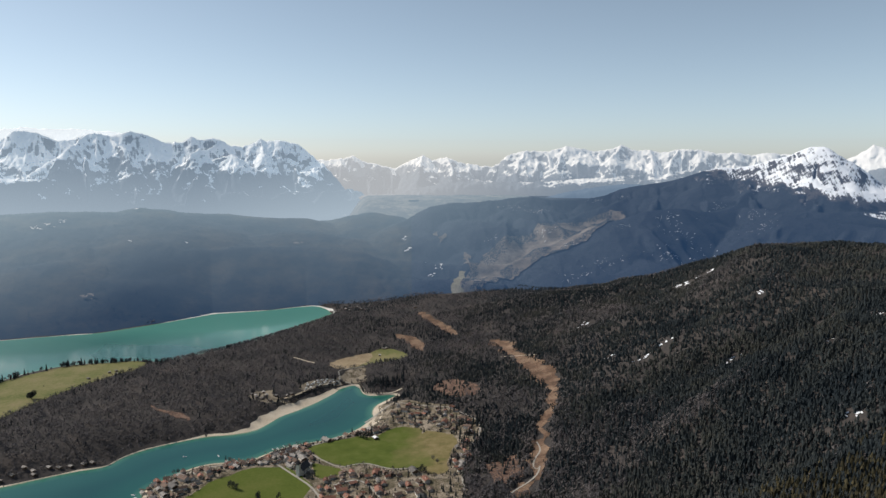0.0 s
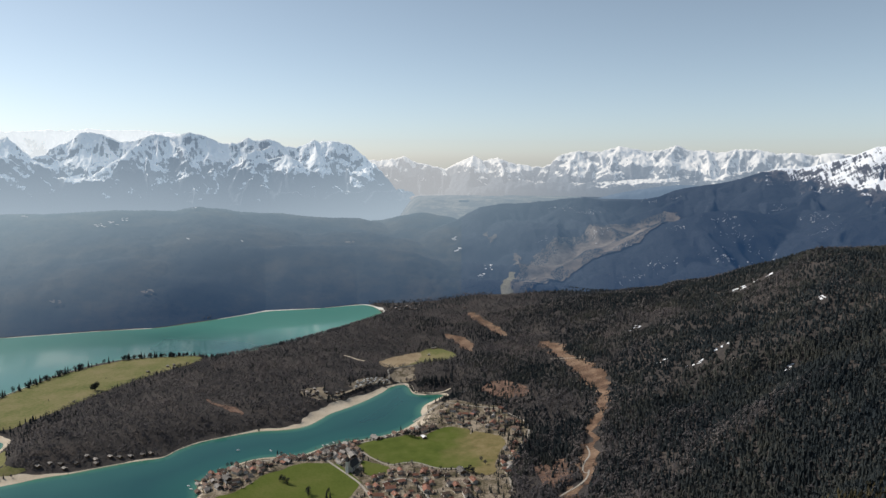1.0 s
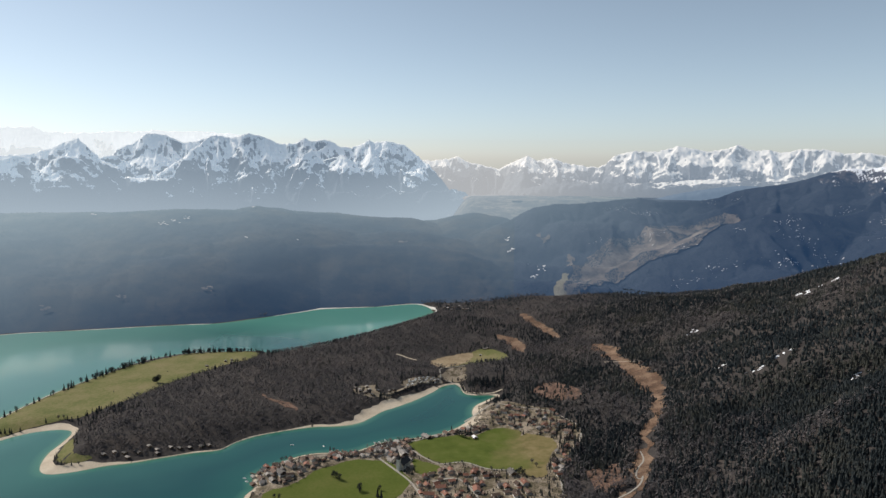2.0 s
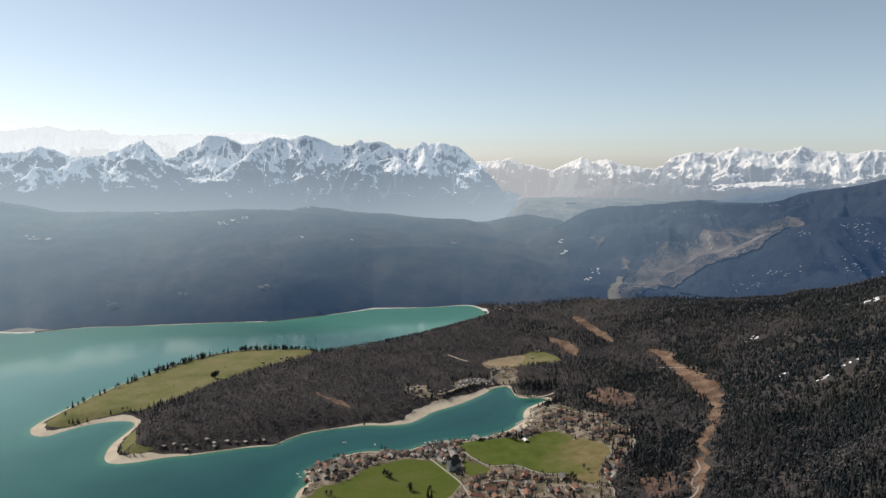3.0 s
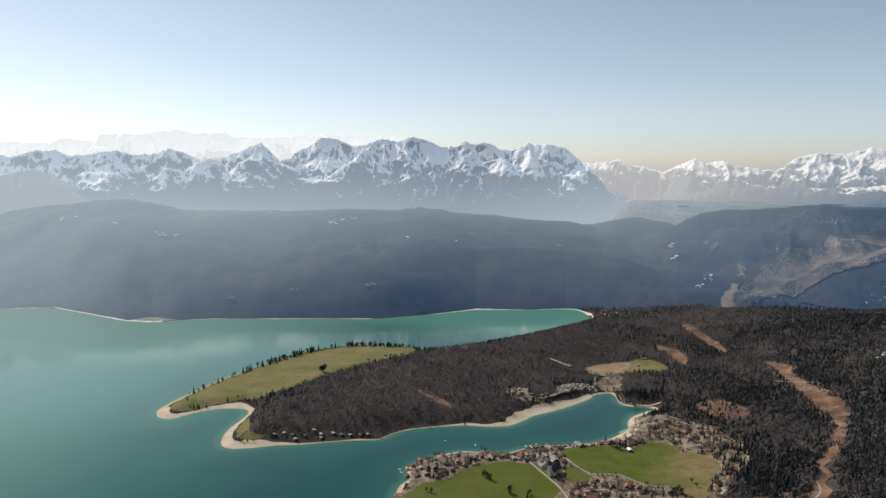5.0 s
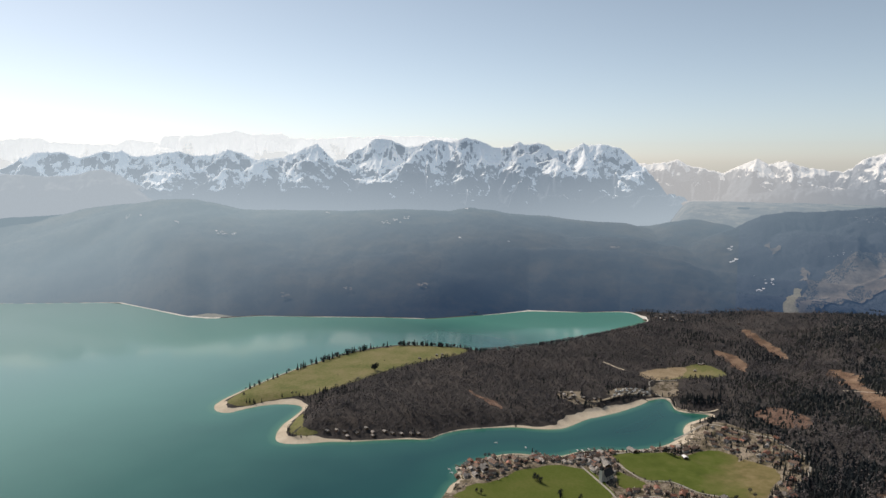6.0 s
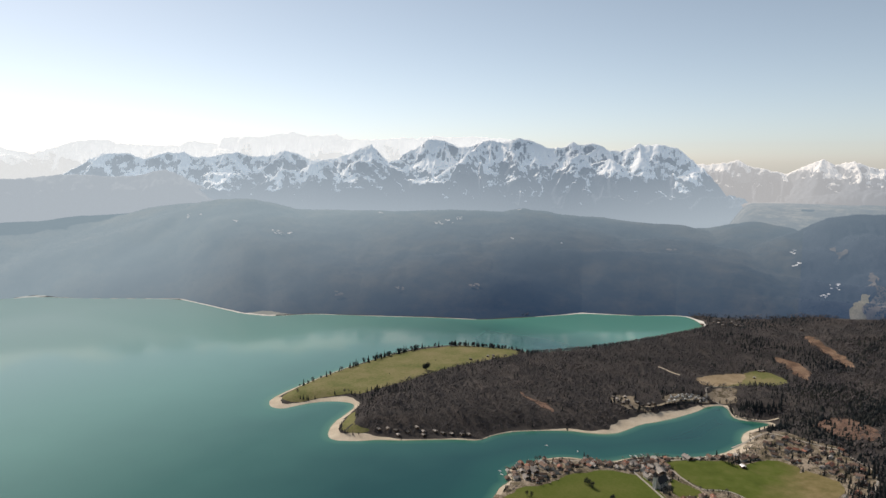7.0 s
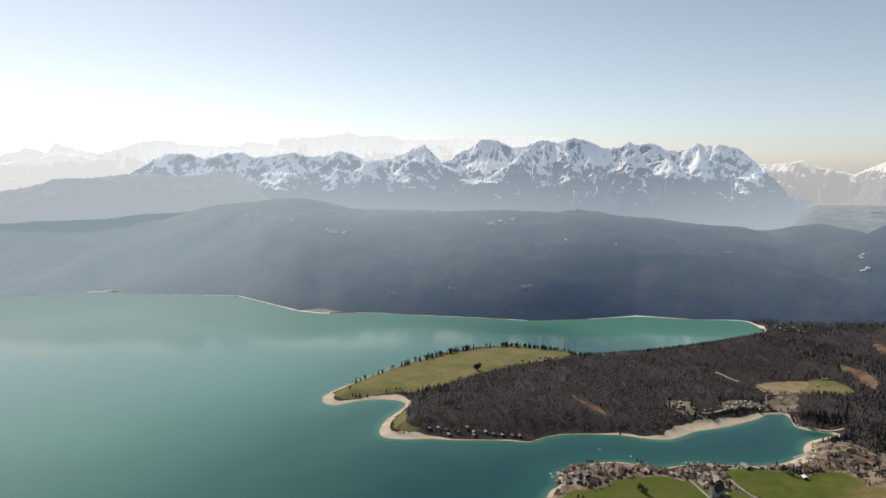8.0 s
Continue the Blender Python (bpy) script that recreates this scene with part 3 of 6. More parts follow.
def rolling(bb, dd, x, y):
    """Height of the wooded hills, the valley and the dark mountain beside it."""
    wx, wy = x + 12 * fbm(x / 150, y / 150, 83, 3), y + 12 * fbm(x / 150, y / 150, 84, 3)
    hills, fall_a = crest_land(wx, wy, HILL_RIDGES, 60.0, 0.10, 170.0, 5)
    peaks, fall_b = crest_land(wx, wy, PEAK_RIDGES, 5.0, 0.36, 90.0, 9)
    z, fall = np.maximum(hills, peaks), np.where(hills > peaks, fall_a, fall_b)
    floor = valley_floor(bb, dd)
    z = np.where(np.abs(z - floor) < 30, np.maximum(z, floor) + (30 - np.abs(z - floor)) ** 2 / 120, np.maximum(z, floor))
    rise = smooth(0, 40, z - floor)
    body = smooth(3, 60, fall) * rise
    z = z + body * (20 - 8 * smooth(0, 10, bb) - 10 * smooth(22, 36, bb)) * (ridged(wx / 260, wy / 260, 13, 4) - 0.6) + rise * 2.5 * fbm(x / 60, y / 60, 14, 4)
    z = z + smooth(430, 520, z) * body * 12 * (ridged(wx / 60, wy / 60, 17, 4) - 0.6)
    bank = (0.44 + 0.4 * smooth(4, 0, bb)) * (dd - far_foot(bb) - 14) * (1 + 0.15 * fbm(x / 330, y / 330, 18, 3)) - 3
    low = np.minimum(z, bank)
    return low - 14 * np.log1p(np.exp(-np.abs(z - bank) / 14)) * smooth(5, 40, bank)


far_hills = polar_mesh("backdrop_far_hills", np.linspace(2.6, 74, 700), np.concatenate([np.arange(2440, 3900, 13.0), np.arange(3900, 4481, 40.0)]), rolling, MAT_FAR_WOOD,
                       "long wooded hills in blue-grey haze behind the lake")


def plain(bb, dd, x, y):
    return valley_floor(bb, dd) + 3 + 3 * fbm(x / 120, y / 120, 81, 3) - 40 * smooth(9, 11.5, bb)


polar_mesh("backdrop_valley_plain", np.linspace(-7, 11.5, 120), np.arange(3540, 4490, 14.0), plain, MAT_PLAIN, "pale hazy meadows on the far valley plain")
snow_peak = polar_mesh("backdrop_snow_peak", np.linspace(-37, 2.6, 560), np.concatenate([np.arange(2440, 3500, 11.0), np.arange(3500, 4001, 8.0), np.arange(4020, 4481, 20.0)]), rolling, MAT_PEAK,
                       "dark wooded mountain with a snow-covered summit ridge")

FOOTHILL_CREST = [(70, 370, 4440), (68.5, 381, 4440), (66.6, 408, 4440), (64.5, 441, 4440), (63.3, 477, 4440), (60.9, 478, 4440), (58.6, 500, 4440), (57.1, 499, 4440), (55.5, 485, 4440), (53.5, 491, 4440),
                  (52.0, 520, 4440), (51.4, 524, 4440), (50.4, 489, 4440), (48.9, 420, 4440), (47.2, 349, 4440), (45.4, 271, 4440)]
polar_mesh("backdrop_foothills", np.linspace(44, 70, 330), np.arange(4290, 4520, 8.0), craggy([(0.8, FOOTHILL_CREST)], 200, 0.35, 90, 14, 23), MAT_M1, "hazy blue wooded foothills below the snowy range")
LEFT_CREST = [(60, 450, 4660), (58.3, 496, 4660), (57.0, 564, 4660), (55.8, 619, 4660), (54.2, 623, 4660), (53.0, 592, 4660), (52.0, 607, 4660), (51.4, 628, 4660), (50.2, 629, 4660), (49.7, 604, 4660),
              (48.4, 600, 4660), (47.1, 619, 4660), (46.2, 630, 4660), (45.1, 601, 4660), (43.8, 608, 4660), (42.6, 638, 4660), (41.7, 623, 4660), (40.4, 579, 4660), (38.6, 594, 4660),
              (37.4, 624, 4660), (35.9, 687, 4660), (35.1, 631, 4660), (34.5, 565, 4660), (33.5, 587, 4660)]
MAIN_CREST = [(34.0, 557, 4770), (33.1, 625, 4770), (31.9, 678, 4770), (31.5, 708, 4770), (30.8, 723, 4770), (29.7, 708, 4770), (28.7, 663, 4770), (27.6, 677, 4770), (26.7, 707, 4770), (26.0, 714, 4770),
              (25.1, 699, 4770), (23.8, 732, 4770), (22.7, 705, 4770), (22.0, 676, 4770), (21.4, 661, 4770), (20.3, 667, 4770), (19.5, 703, 4770), (19.2, 681, 4770), (18.0, 688, 4770),
              (17.3, 673, 4770), (16.7, 648, 4770), (15.9, 636, 4770), (15.0, 665, 4770), (14.5, 689, 4770), (14.0, 671, 4770), (13.2, 681, 4770), (12.4, 670, 4770), (11.6, 655, 4770)]
MAIN_END = [(11.6, 655, 4770), (11.1, 627, 4760), (10.4, 575, 4740), (9.8, 530, 4700), (9.2, 473, 4660), (8.4, 408, 4620), (7.7, 344, 4580), (6.7, 283, 4540), (5.2, 225, 4500)]
SPURS_LEFT = [
    [(42.6, 638, 4650), (43.8, 557, 4600), (45.1, 500, 4550), (46.3, 434, 4500)],
    [(39.0, 572, 4540), (39.9, 579, 4540), (40.6, 557, 4540), (41.5, 504, 4530), (42.7, 525, 4520), (43.8, 459, 4480), (45.2, 414, 4440)],
    [(39.9, 579, 4540), (40.2, 451, 4480), (40.4, 346, 4430)],
    [(38.1, 467, 4520), (37.6, 550, 4520), (36.7, 579, 4520), (36.1, 575, 4520), (34.9, 514, 4500), (33.5, 432, 4470), (32.1, 344, 4440)],
    [(36.7, 579, 4520), (36.5, 451, 4460), (36.8, 345, 4430)], [(35.9, 687, 4660), (36.3, 612, 4600), (36.5, 583, 4540)],
    [(33.5, 587, 4660), (32.2, 521, 4610), (31.0, 448, 4560), (29.8, 360, 4500)], [(47.1, 619, 4660), (47.5, 557, 4600), (47.8, 452, 4520)],
]
SPURS_MAIN = [
    [(26.7, 707, 4770), (27.4, 649, 4680), (28.1, 612, 4600), (28.7, 564, 4570), (29.9, 510, 4530), (31.1, 428, 4490)], [(28.1, 612, 4600), (27.4, 521, 4530), (26.9, 416, 4470)],
    [(25.1, 699, 4770), (24.9, 645, 4690), (24.2, 623, 4640), (23.9, 557, 4580), (23.4, 469, 4520), (23.1, 382, 4460)], [(26.0, 714, 4770), (26.2, 612, 4660), (25.8, 503, 4560), (25.5, 398, 4480)],
    [(22.7, 705, 4770), (22.5, 612, 4680), (22.2, 504, 4590), (21.7, 399, 4500)],
]
SPURS_EAST = [
    [(17.3, 673, 4770), (18.4, 611, 4680), (19.0, 625, 4640), (19.5, 593, 4610), (20.1, 515, 4560), (20.7, 435, 4500)],
    [(19.0, 625, 4640), (18.1, 557, 4600), (17.3, 571, 4600), (16.5, 589, 4600), (15.6, 533, 4570), (14.1, 456, 4530), (12.5, 374, 4490), (10.5, 303, 4450), (8.9, 253, 4420), (7.4, 215, 4400), (5.6, 180, 4380)],
    [(14.5, 689, 4770), (14.2, 610, 4700), (13.8, 523, 4640), (12.7, 438, 4580)], [(16.5, 589, 4600), (16.2, 489, 4530), (15.7, 371, 4470)],
    [(50.2, 629, 4660), (50.1, 557, 4600), (49.7, 470, 4530)], [(55.8, 619, 4660), (56.5, 557, 4600), (56.9, 507, 4550)],
]
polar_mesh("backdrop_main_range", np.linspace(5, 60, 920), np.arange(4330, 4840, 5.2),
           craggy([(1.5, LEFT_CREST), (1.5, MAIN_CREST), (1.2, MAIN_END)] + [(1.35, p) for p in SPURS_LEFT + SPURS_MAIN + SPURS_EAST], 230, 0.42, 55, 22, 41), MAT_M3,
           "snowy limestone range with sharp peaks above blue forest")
PALE_CREST = [(70, 540, 4930), (68.4, 551, 4930), (66.4, 607, 4930), (65.0, 652, 4930), (64.3, 649, 4930), (63.7, 626, 4930), (63.1, 684, 4930), (61.5, 644, 4930), (60.1, 621, 4930), (58.3, 675, 4930),
              (57.4, 701, 4930), (55.4, 710, 4930), (54.6, 686, 4930), (52.6, 676, 4930), (50.5, 677, 4930), (49.8, 708, 4930), (47.5, 690, 4930), (47.1, 733, 4930), (44.4, 736, 4930),
              (43.1, 755, 4930), (42.0, 772, 4930), (40.8, 750, 4930), (38.6, 756, 4930), (37.9, 729, 4930), (35.4, 722, 4930), (33.6, 738, 4930), (32.0, 734, 4930), (30.6, 748, 4930), (29.0, 739, 4930), (27.6, 746, 4930),
              (26.2, 736, 4930), (25.0, 731, 4930), (23.6, 700, 4930)]
PALE_LOW = [(70, 470, 4860), (68.4, 493, 4860), (66.4, 558, 4860), (64.4, 581, 4860), (63.0, 615, 4860), (61.6, 609, 4860), (60.8, 592, 4860), (59.9, 540, 4860), (58.3, 458, 4860)]
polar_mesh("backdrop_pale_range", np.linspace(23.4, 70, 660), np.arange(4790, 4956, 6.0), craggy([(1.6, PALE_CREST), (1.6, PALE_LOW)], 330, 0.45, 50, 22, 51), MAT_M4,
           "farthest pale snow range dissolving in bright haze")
VALLEY_CREST = [(10.6, 549, 4880), (8.4, 560, 4880), (7.3, 580, 4880), (6.6, 545, 4880), (3.9, 495, 4880), (2.7, 545, 4880), (1.6, 584, 4880), (0.9, 549, 4880), (-0.3, 576, 4880), (-1.2, 537, 4880),
                (-2.6, 518, 4880), (-3.9, 506, 4880), (-5.0, 545, 4880), (-5.3, 587, 4880), (-6.7, 614, 4880), (-8.4, 610, 4880), (-10.0, 644, 4880), (-11.1, 629, 4880), (-12.0, 610, 4880),
                (-13.1, 617, 4880), (-14.2, 650, 4880), (-15.5, 609, 4880), (-16.3, 620, 4880), (-17.2, 601, 4880), (-18.4, 623, 4880), (-20.0, 619, 4880), (-21.1, 593, 4880), (-22.8, 600, 4880),
                (-23.6, 582, 4880), (-24.4, 599, 4880), (-26.6, 581, 4880), (-29.9, 547, 4880), (-37, 560, 4880)]
VALLEY_LOW = [(8.5, 300, 4560), (6.6, 310, 4560), (4.3, 328, 4560), (2.0, 375, 4560), (-0.3, 400, 4560), (-2.6, 422, 4560), (-5.3, 408, 4560), (-8.1, 413, 4560), (-10.3, 428, 4560), (-12.5, 440, 4560),
              (-15.1, 431, 4560), (-17.7, 418, 4560)]
VALLEY_SPURS = [[(b, z, 4880), (b + o, z - 70, 4780), (b + 1.3 * o, z - 150, 4680)] for b, z, o in ((1.6, 584, 0.3), (-0.3, 576, -0.4), (-6.7, 614, 0.5), (-8.4, 610, -0.2), (-10.0, 644, 0.6),
                                                                                                 (-14.2, 650, 0.7), (-16.3, 620, -0.3), (-18.4, 623, 0.4), (-12.4, 610, -0.2))]
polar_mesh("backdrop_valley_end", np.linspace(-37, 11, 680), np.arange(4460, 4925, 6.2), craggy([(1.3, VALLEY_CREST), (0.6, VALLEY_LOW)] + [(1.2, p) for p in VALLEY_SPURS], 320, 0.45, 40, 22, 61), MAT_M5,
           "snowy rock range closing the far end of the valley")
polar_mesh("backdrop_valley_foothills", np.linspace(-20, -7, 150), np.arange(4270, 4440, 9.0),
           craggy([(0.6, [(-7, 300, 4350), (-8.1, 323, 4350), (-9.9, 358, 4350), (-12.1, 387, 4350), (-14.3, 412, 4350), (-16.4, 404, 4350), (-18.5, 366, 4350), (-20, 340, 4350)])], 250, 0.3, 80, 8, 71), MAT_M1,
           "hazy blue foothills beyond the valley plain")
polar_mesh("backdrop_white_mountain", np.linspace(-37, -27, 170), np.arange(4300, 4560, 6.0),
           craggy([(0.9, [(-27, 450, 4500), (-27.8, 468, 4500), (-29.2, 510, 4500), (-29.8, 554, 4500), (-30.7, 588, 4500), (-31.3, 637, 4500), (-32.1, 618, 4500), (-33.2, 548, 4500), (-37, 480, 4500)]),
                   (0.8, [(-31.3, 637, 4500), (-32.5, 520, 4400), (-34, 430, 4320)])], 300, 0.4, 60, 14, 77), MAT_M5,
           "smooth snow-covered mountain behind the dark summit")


# ---- woods ----
def scatter(count, x0, x1, y0, y1, keep, seed):
    rs = np.random.RandomState(seed)
    x, y = rs.uniform(x0, x1, count), rs.uniform(y0, y1, count)
    k = keep(x, y)
    return x[k], y[k]


def cone_tree(tiers=3, sides=4):
    """One conifer one metre high: stacked, ragged skirts."""
    v, f = [], []
    for k in range(tiers):
        z0, z1 = 0.10 + 0.27 * k, 0.52 + 0.24 * k
        rad = 0.19 * (1 - 0.26 * k)
        base = len(v)
        for s in range(sides):
            ang = 2 * math.pi * (s + 0.5 * k) / sides
            q = rad * (1 + 0.25 * math.sin(3.1 * s + k))
            v.append((q * math.cos(ang), q * math.sin(ang), z0 - 0.03 * (s % 2)))
        v.append((0, 0, min(z1, 1.0)))
        f += [(base + s, base + (s + 1) % sides, base + sides) for s in range(sides)]
    return np.array(v), np.array(f)


def twig_tree(bits=15, seed=4, wide=0.30):
    """One bare broadleaf tree one metre high: a thin stem and a loose crown of twig clumps."""
    rs = np.random.RandomState(seed)
    v, f = [(-0.015, 0, 0), (0.02, 0, 0), (0, 0.012, 0.6)], [(0, 1, 2)]
    for k in range(bits):
        a, h = rs.uniform(0, 6.28), 0.98 - 0.62 * rs.uniform(0, 1) ** 1.3
        r = wide * math.sqrt(max(0.04, 1 - ((h - 0.58) / 0.42) ** 2)) * rs.uniform(0.65, 1)
        c = np.array([r * math.cos(a), r * math.sin(a), h])
        out = np.array([r * math.cos(a) / wide ** 2, r * math.sin(a) / wide ** 2, (h - 0.5) / 0.42 ** 2 + 0.8])
        out /= np.linalg.norm(out)
        b = len(v)
        for q in range(3):
            step = rs.normal(0, 0.11, 3)
            v.append(tuple(c + step - 0.75 * out * (step @ out)))
        f.append((b, b + 1, b + 2) if np.cross(np.subtract(v[b + 1], v[b]), np.subtract(v[b + 2], v[b])) @ out > 0 else (b, b + 2, b + 1))
    return np.array(v), np.array(f)


def wood(name, template, x, y, z, tall, material, label, seed=0, wide=1.0, shade=False):
    """Many trees as one mesh."""
    rs = np.random.RandomState(seed)
    tv, tf = template
    n = len(x)
    a = rs.uniform(0, 2 * np.pi, n)
    h = tall * rs.uniform(0.48, 1.22, n)
    w = h * wide * rs.uniform(0.8, 1.25, n)
    c, s = np.cos(a)[:, None], np.sin(a)[:, None]
    px = x[:, None] + w[:, None] * (tv[None, :, 0] * c - tv[None, :, 1] * s)
    py = y[:, None] + w[:, None] * (tv[None, :, 0] * s + tv[None, :, 1] * c)
    pz = z[:, None] - 0.3 + h[:, None] * tv[None, :, 2]
    v = np.stack([px, py, pz], -1).reshape(-1, 3)
    f = (tf[None] + (np.arange(n) * len(tv))[:, None, None]).reshape(-1, 3)
    ob = array_mesh(name, v, f, material, shade)
    return tagged(ob, label, "forest", kind="stuff")


# ---- plan of fields, clearings and the village ----
FIELD_WEST = rounded([(-470, 1000), (-462, 1045), (-450, 1070), (-428, 1080), (-415, 1105), (-407, 1133), (-383, 1158), (-349, 1194), (-295, 1204), (-277, 1200), (-234, 1148), (-222, 1130), (-239, 1057), (-260, 1000)], 1)
FIELD_CHURCH = rounded([(-243, 1224), (-188, 1201), (-180, 1182), (-196, 1160), (-218, 1156), (-232, 1181)], 1)
FIELD_MAIN = rounded([(-268, 1301), (-206, 1328), (-165, 1354), (-140, 1337), (-110, 1388), (-75, 1398), (-40, 1378), (-38, 1279), (-29, 1216), (-25, 1172),
                      (-39, 1179), (-65, 1198), (-95, 1192), (-139, 1220), (-168, 1208), (-191, 1209), (-253, 1267)], 1)
FIELD_DRY = rounded([(-50, 1379), (18, 1340), (31, 1308), (17, 1260), (6, 1212), (11, 1164), (-14, 1160), (-30, 1172), (-33, 1216), (-46, 1271)], 1)
BAY_MEADOW = rounded([(-267, 1744), (-213, 1779), (-187, 1810), (-129, 1844), (-94, 1886), (-111, 1937), (-156, 1998), (-188, 1987), (-215, 1928), (-224, 1887), (-226, 1800)], 1)
BAY_DRY = rounded([(-312, 1800), (-290, 1845), (-255, 1905), (-205, 1960), (-198, 1900), (-205, 1790), (-267, 1744)], 1)
BAY_LOW = rounded([(-259, 1733), (-232, 1753), (-203, 1768), (-196, 1729), (-231, 1712)], 1)
CLEARING = rounded([(20, 2752), (100, 2762), (105, 2842), (74, 2915), (101, 3100), (77, 3150), (47, 2996), (9, 2896)], 1)
SWATH = rounded([(126, 1944), (191, 1906), (194, 1781), (216, 1722), (269, 1606), (269, 1549), (243, 1423), (228, 1349), (207, 1308), (201, 1228), (184, 1153),
                 (168, 1107), (155, 1065), (130, 1044), (102, 1031), (110, 1070), (137, 1100), (149, 1122), (154, 1178), (165, 1213), (177, 1268), (177, 1304),
                 (197, 1330), (215, 1392), (230, 1478), (226, 1536), (203, 1611), (173, 1723), (155, 1846)], 1)
STRIP = rounded([(-83, 2411), (-57, 2371), (-17, 2264), (28, 2148), (53, 2059), (27, 2068), (-7, 2152), (-48, 2259), (-86, 2358)], 1)
PATCH = rounded([(-152, 2139), (-112, 2117), (-76, 2079), (-53, 2015), (-57, 1919), (-80, 1966), (-118, 2065), (-146, 2103)], 1)
VILLAGE = np.array([(-486, 940), (-500, 1070), (-508, 1147), (-486, 1190), (-407, 1255), (-321, 1255), (-251, 1330), (-189, 1373), (-172, 1418), (-162, 1556), (-108, 1532), (20, 1472),
                    (37, 1424), (77, 1382), (76, 1318), (49, 1251), (30, 1156), (43, 1091), (14, 1036), (10, 940)], float)
PEN_MEADOW = rounded([(-1156, 1250), (-1166, 1348), (-1160, 1454), (-1146, 1568), (-1121, 1680), (-1072, 1768), (-1010, 1836), (-925, 1862), (-815, 1868), (-792, 1800),
                      (-845, 1715), (-885, 1632), (-918, 1538), (-938, 1432), (-955, 1350), (-973, 1310), (-1023, 1297), (-1061, 1252), (-1094, 1196), (-1124, 1186), (-1146, 1214)], 1)
TIP_MEADOW = rounded([(-933, 1196), (-936, 1230), (-873, 1140), (-862, 1134), (-828, 1139), (-840, 1120), (-870, 1104), (-900, 1124)], 1)
RED_BANK = rounded([(77, 1194), (130, 1217), (142, 1143), (112, 1090), (73, 1126)], 1)
RED_SLOPE = rounded([(-19, 1596), (22, 1620), (87, 1570), (77, 1502), (20, 1508), (-25, 1552)], 1)
CAMP = rounded([(-345, 1600), (-330, 1650), (-295, 1690), (-255, 1700), (-250, 1676), (-280, 1660), (-320, 1606)], 1)
BARE_HUTS = rounded([(-440, 1530), (-440, 1575), (-405, 1590), (-380, 1530), (-345, 1570), (-340, 1545), (-395, 1505)], 1)
CLEAR = [FIELD_WEST, FIELD_CHURCH, FIELD_MAIN, FIELD_DRY, BAY_MEADOW, BAY_DRY, BAY_LOW, CLEARING, SWATH, STRIP, PATCH, VILLAGE, PEN_MEADOW, TIP_MEADOW, CAMP, BARE_HUTS]
THIN = [RED_BANK, RED_SLOPE]


def oval(x, y, rx, ry, turn=0.0, n=16):
    a = np.linspace(0, 2 * np.pi, n, endpoint=False)
    c, s = math.cos(turn), math.sin(turn)
    u, v = rx * np.cos(a), ry * np.sin(a)
    return np.column_stack([x + c * u - s * v, y + s * u + c * v])


# Snow left in hollows of the near slope: east, north, half width, half depth.
HOLLOWS = [(467, 1439, 17, 16), (631, 1850, 12, 22), (650, 1832, 14, 24), (691, 1814, 20, 26), (676, 1468, 10, 16), (385, 1823, 22, 14), (633, 1122, 10, 12),
           (560, 1312, 14, 7), (597, 1276, 14, 7), (748, 1218, 10, 9), (771, 1208, 14, 9), (544, 906, 8, 8), (555, 897, 7, 9), (422, 1426, 18, 7), (373, 1516, 14, 8), (547, 1305, 9, 6)]
for hx, hy, hw, hd in HOLLOWS:
    CLEAR.append(oval(hx, hy - 8, hw * 0.8, hd + 5, -0.35))

MAT_GRASS = earth_material("spring_grass", [(0.30, (0.068, 0.094, 0.015)), (0.52, (0.092, 0.117, 0.021)), (0.70, (0.122, 0.133, 0.034)), (0.88, (0.17, 0.148, 0.058))], 0.014, 0.2, 0.3)


def field_material():
    """Green grass that turns to straw towards the field's dry end."""
    m, nt, sh = node_material("meadow_turning_dry")
    green = ramp_node(nt, noise_node(nt, 0.03, 5, 0.65), [(0.3, (0.070, 0.096, 0.015)), (0.5, (0.092, 0.118, 0.021)), (0.7, (0.125, 0.138, 0.036))])
    straw = ramp_node(nt, noise_node(nt, 0.05, 5, 0.65), [(0.3, (0.125, 0.112, 0.042)), (0.5, (0.185, 0.150, 0.066)), (0.7, (0.25, 0.195, 0.100))])
    xyz = nt.nodes.new("ShaderNodeSeparateXYZ")
    link(nt, place_of(nt), xyz.inputs[0])
    f = sum_node(nt, "DIVIDE", sum_node(nt, "ADD", xyz.outputs["X"], 95.0), 80.0)
    f = sum_node(nt, "MULTIPLY_ADD", sum_node(nt, "SUBTRACT", noise_node(nt, 0.016, 4, 0.6), 0.5), 2.2, f)
    link(nt, mix_node(nt, ramp_node(nt, f, [(0.0, 0.0), (1.0, 1.0)]), green, straw), sh.inputs["Base Color"])
    sh.inputs["Roughness"].default_value = 0.95
    sh.inputs["Specular IOR Level"].default_value = 0.15
    return m


MAT_FIELD = field_material()
MAT_SOIL = earth_material("red_leaf_soil", [(0.36, (0.075, 0.050, 0.040)), (0.52, (0.150, 0.094, 0.070)), (0.68, (0.25, 0.165, 0.125))], 0.05, 0.2, 0.8)
MAT_GRASS_PALE = earth_material("lake_meadow_grass", [(0.36, (0.095, 0.113, 0.036)), (0.50, (0.145, 0.150, 0.054)), (0.62, (0.205, 0.182, 0.085)), (0.76, (0.24, 0.19, 0.11))], 0.013, 0.15, 0.3)
MAT_DRY = earth_material("dry_grass", [(0.36, (0.185, 0.140, 0.080)), (0.52, (0.275, 0.208, 0.130)), (0.68, (0.36, 0.285, 0.190))], 0.02, 0.2, 0.3)
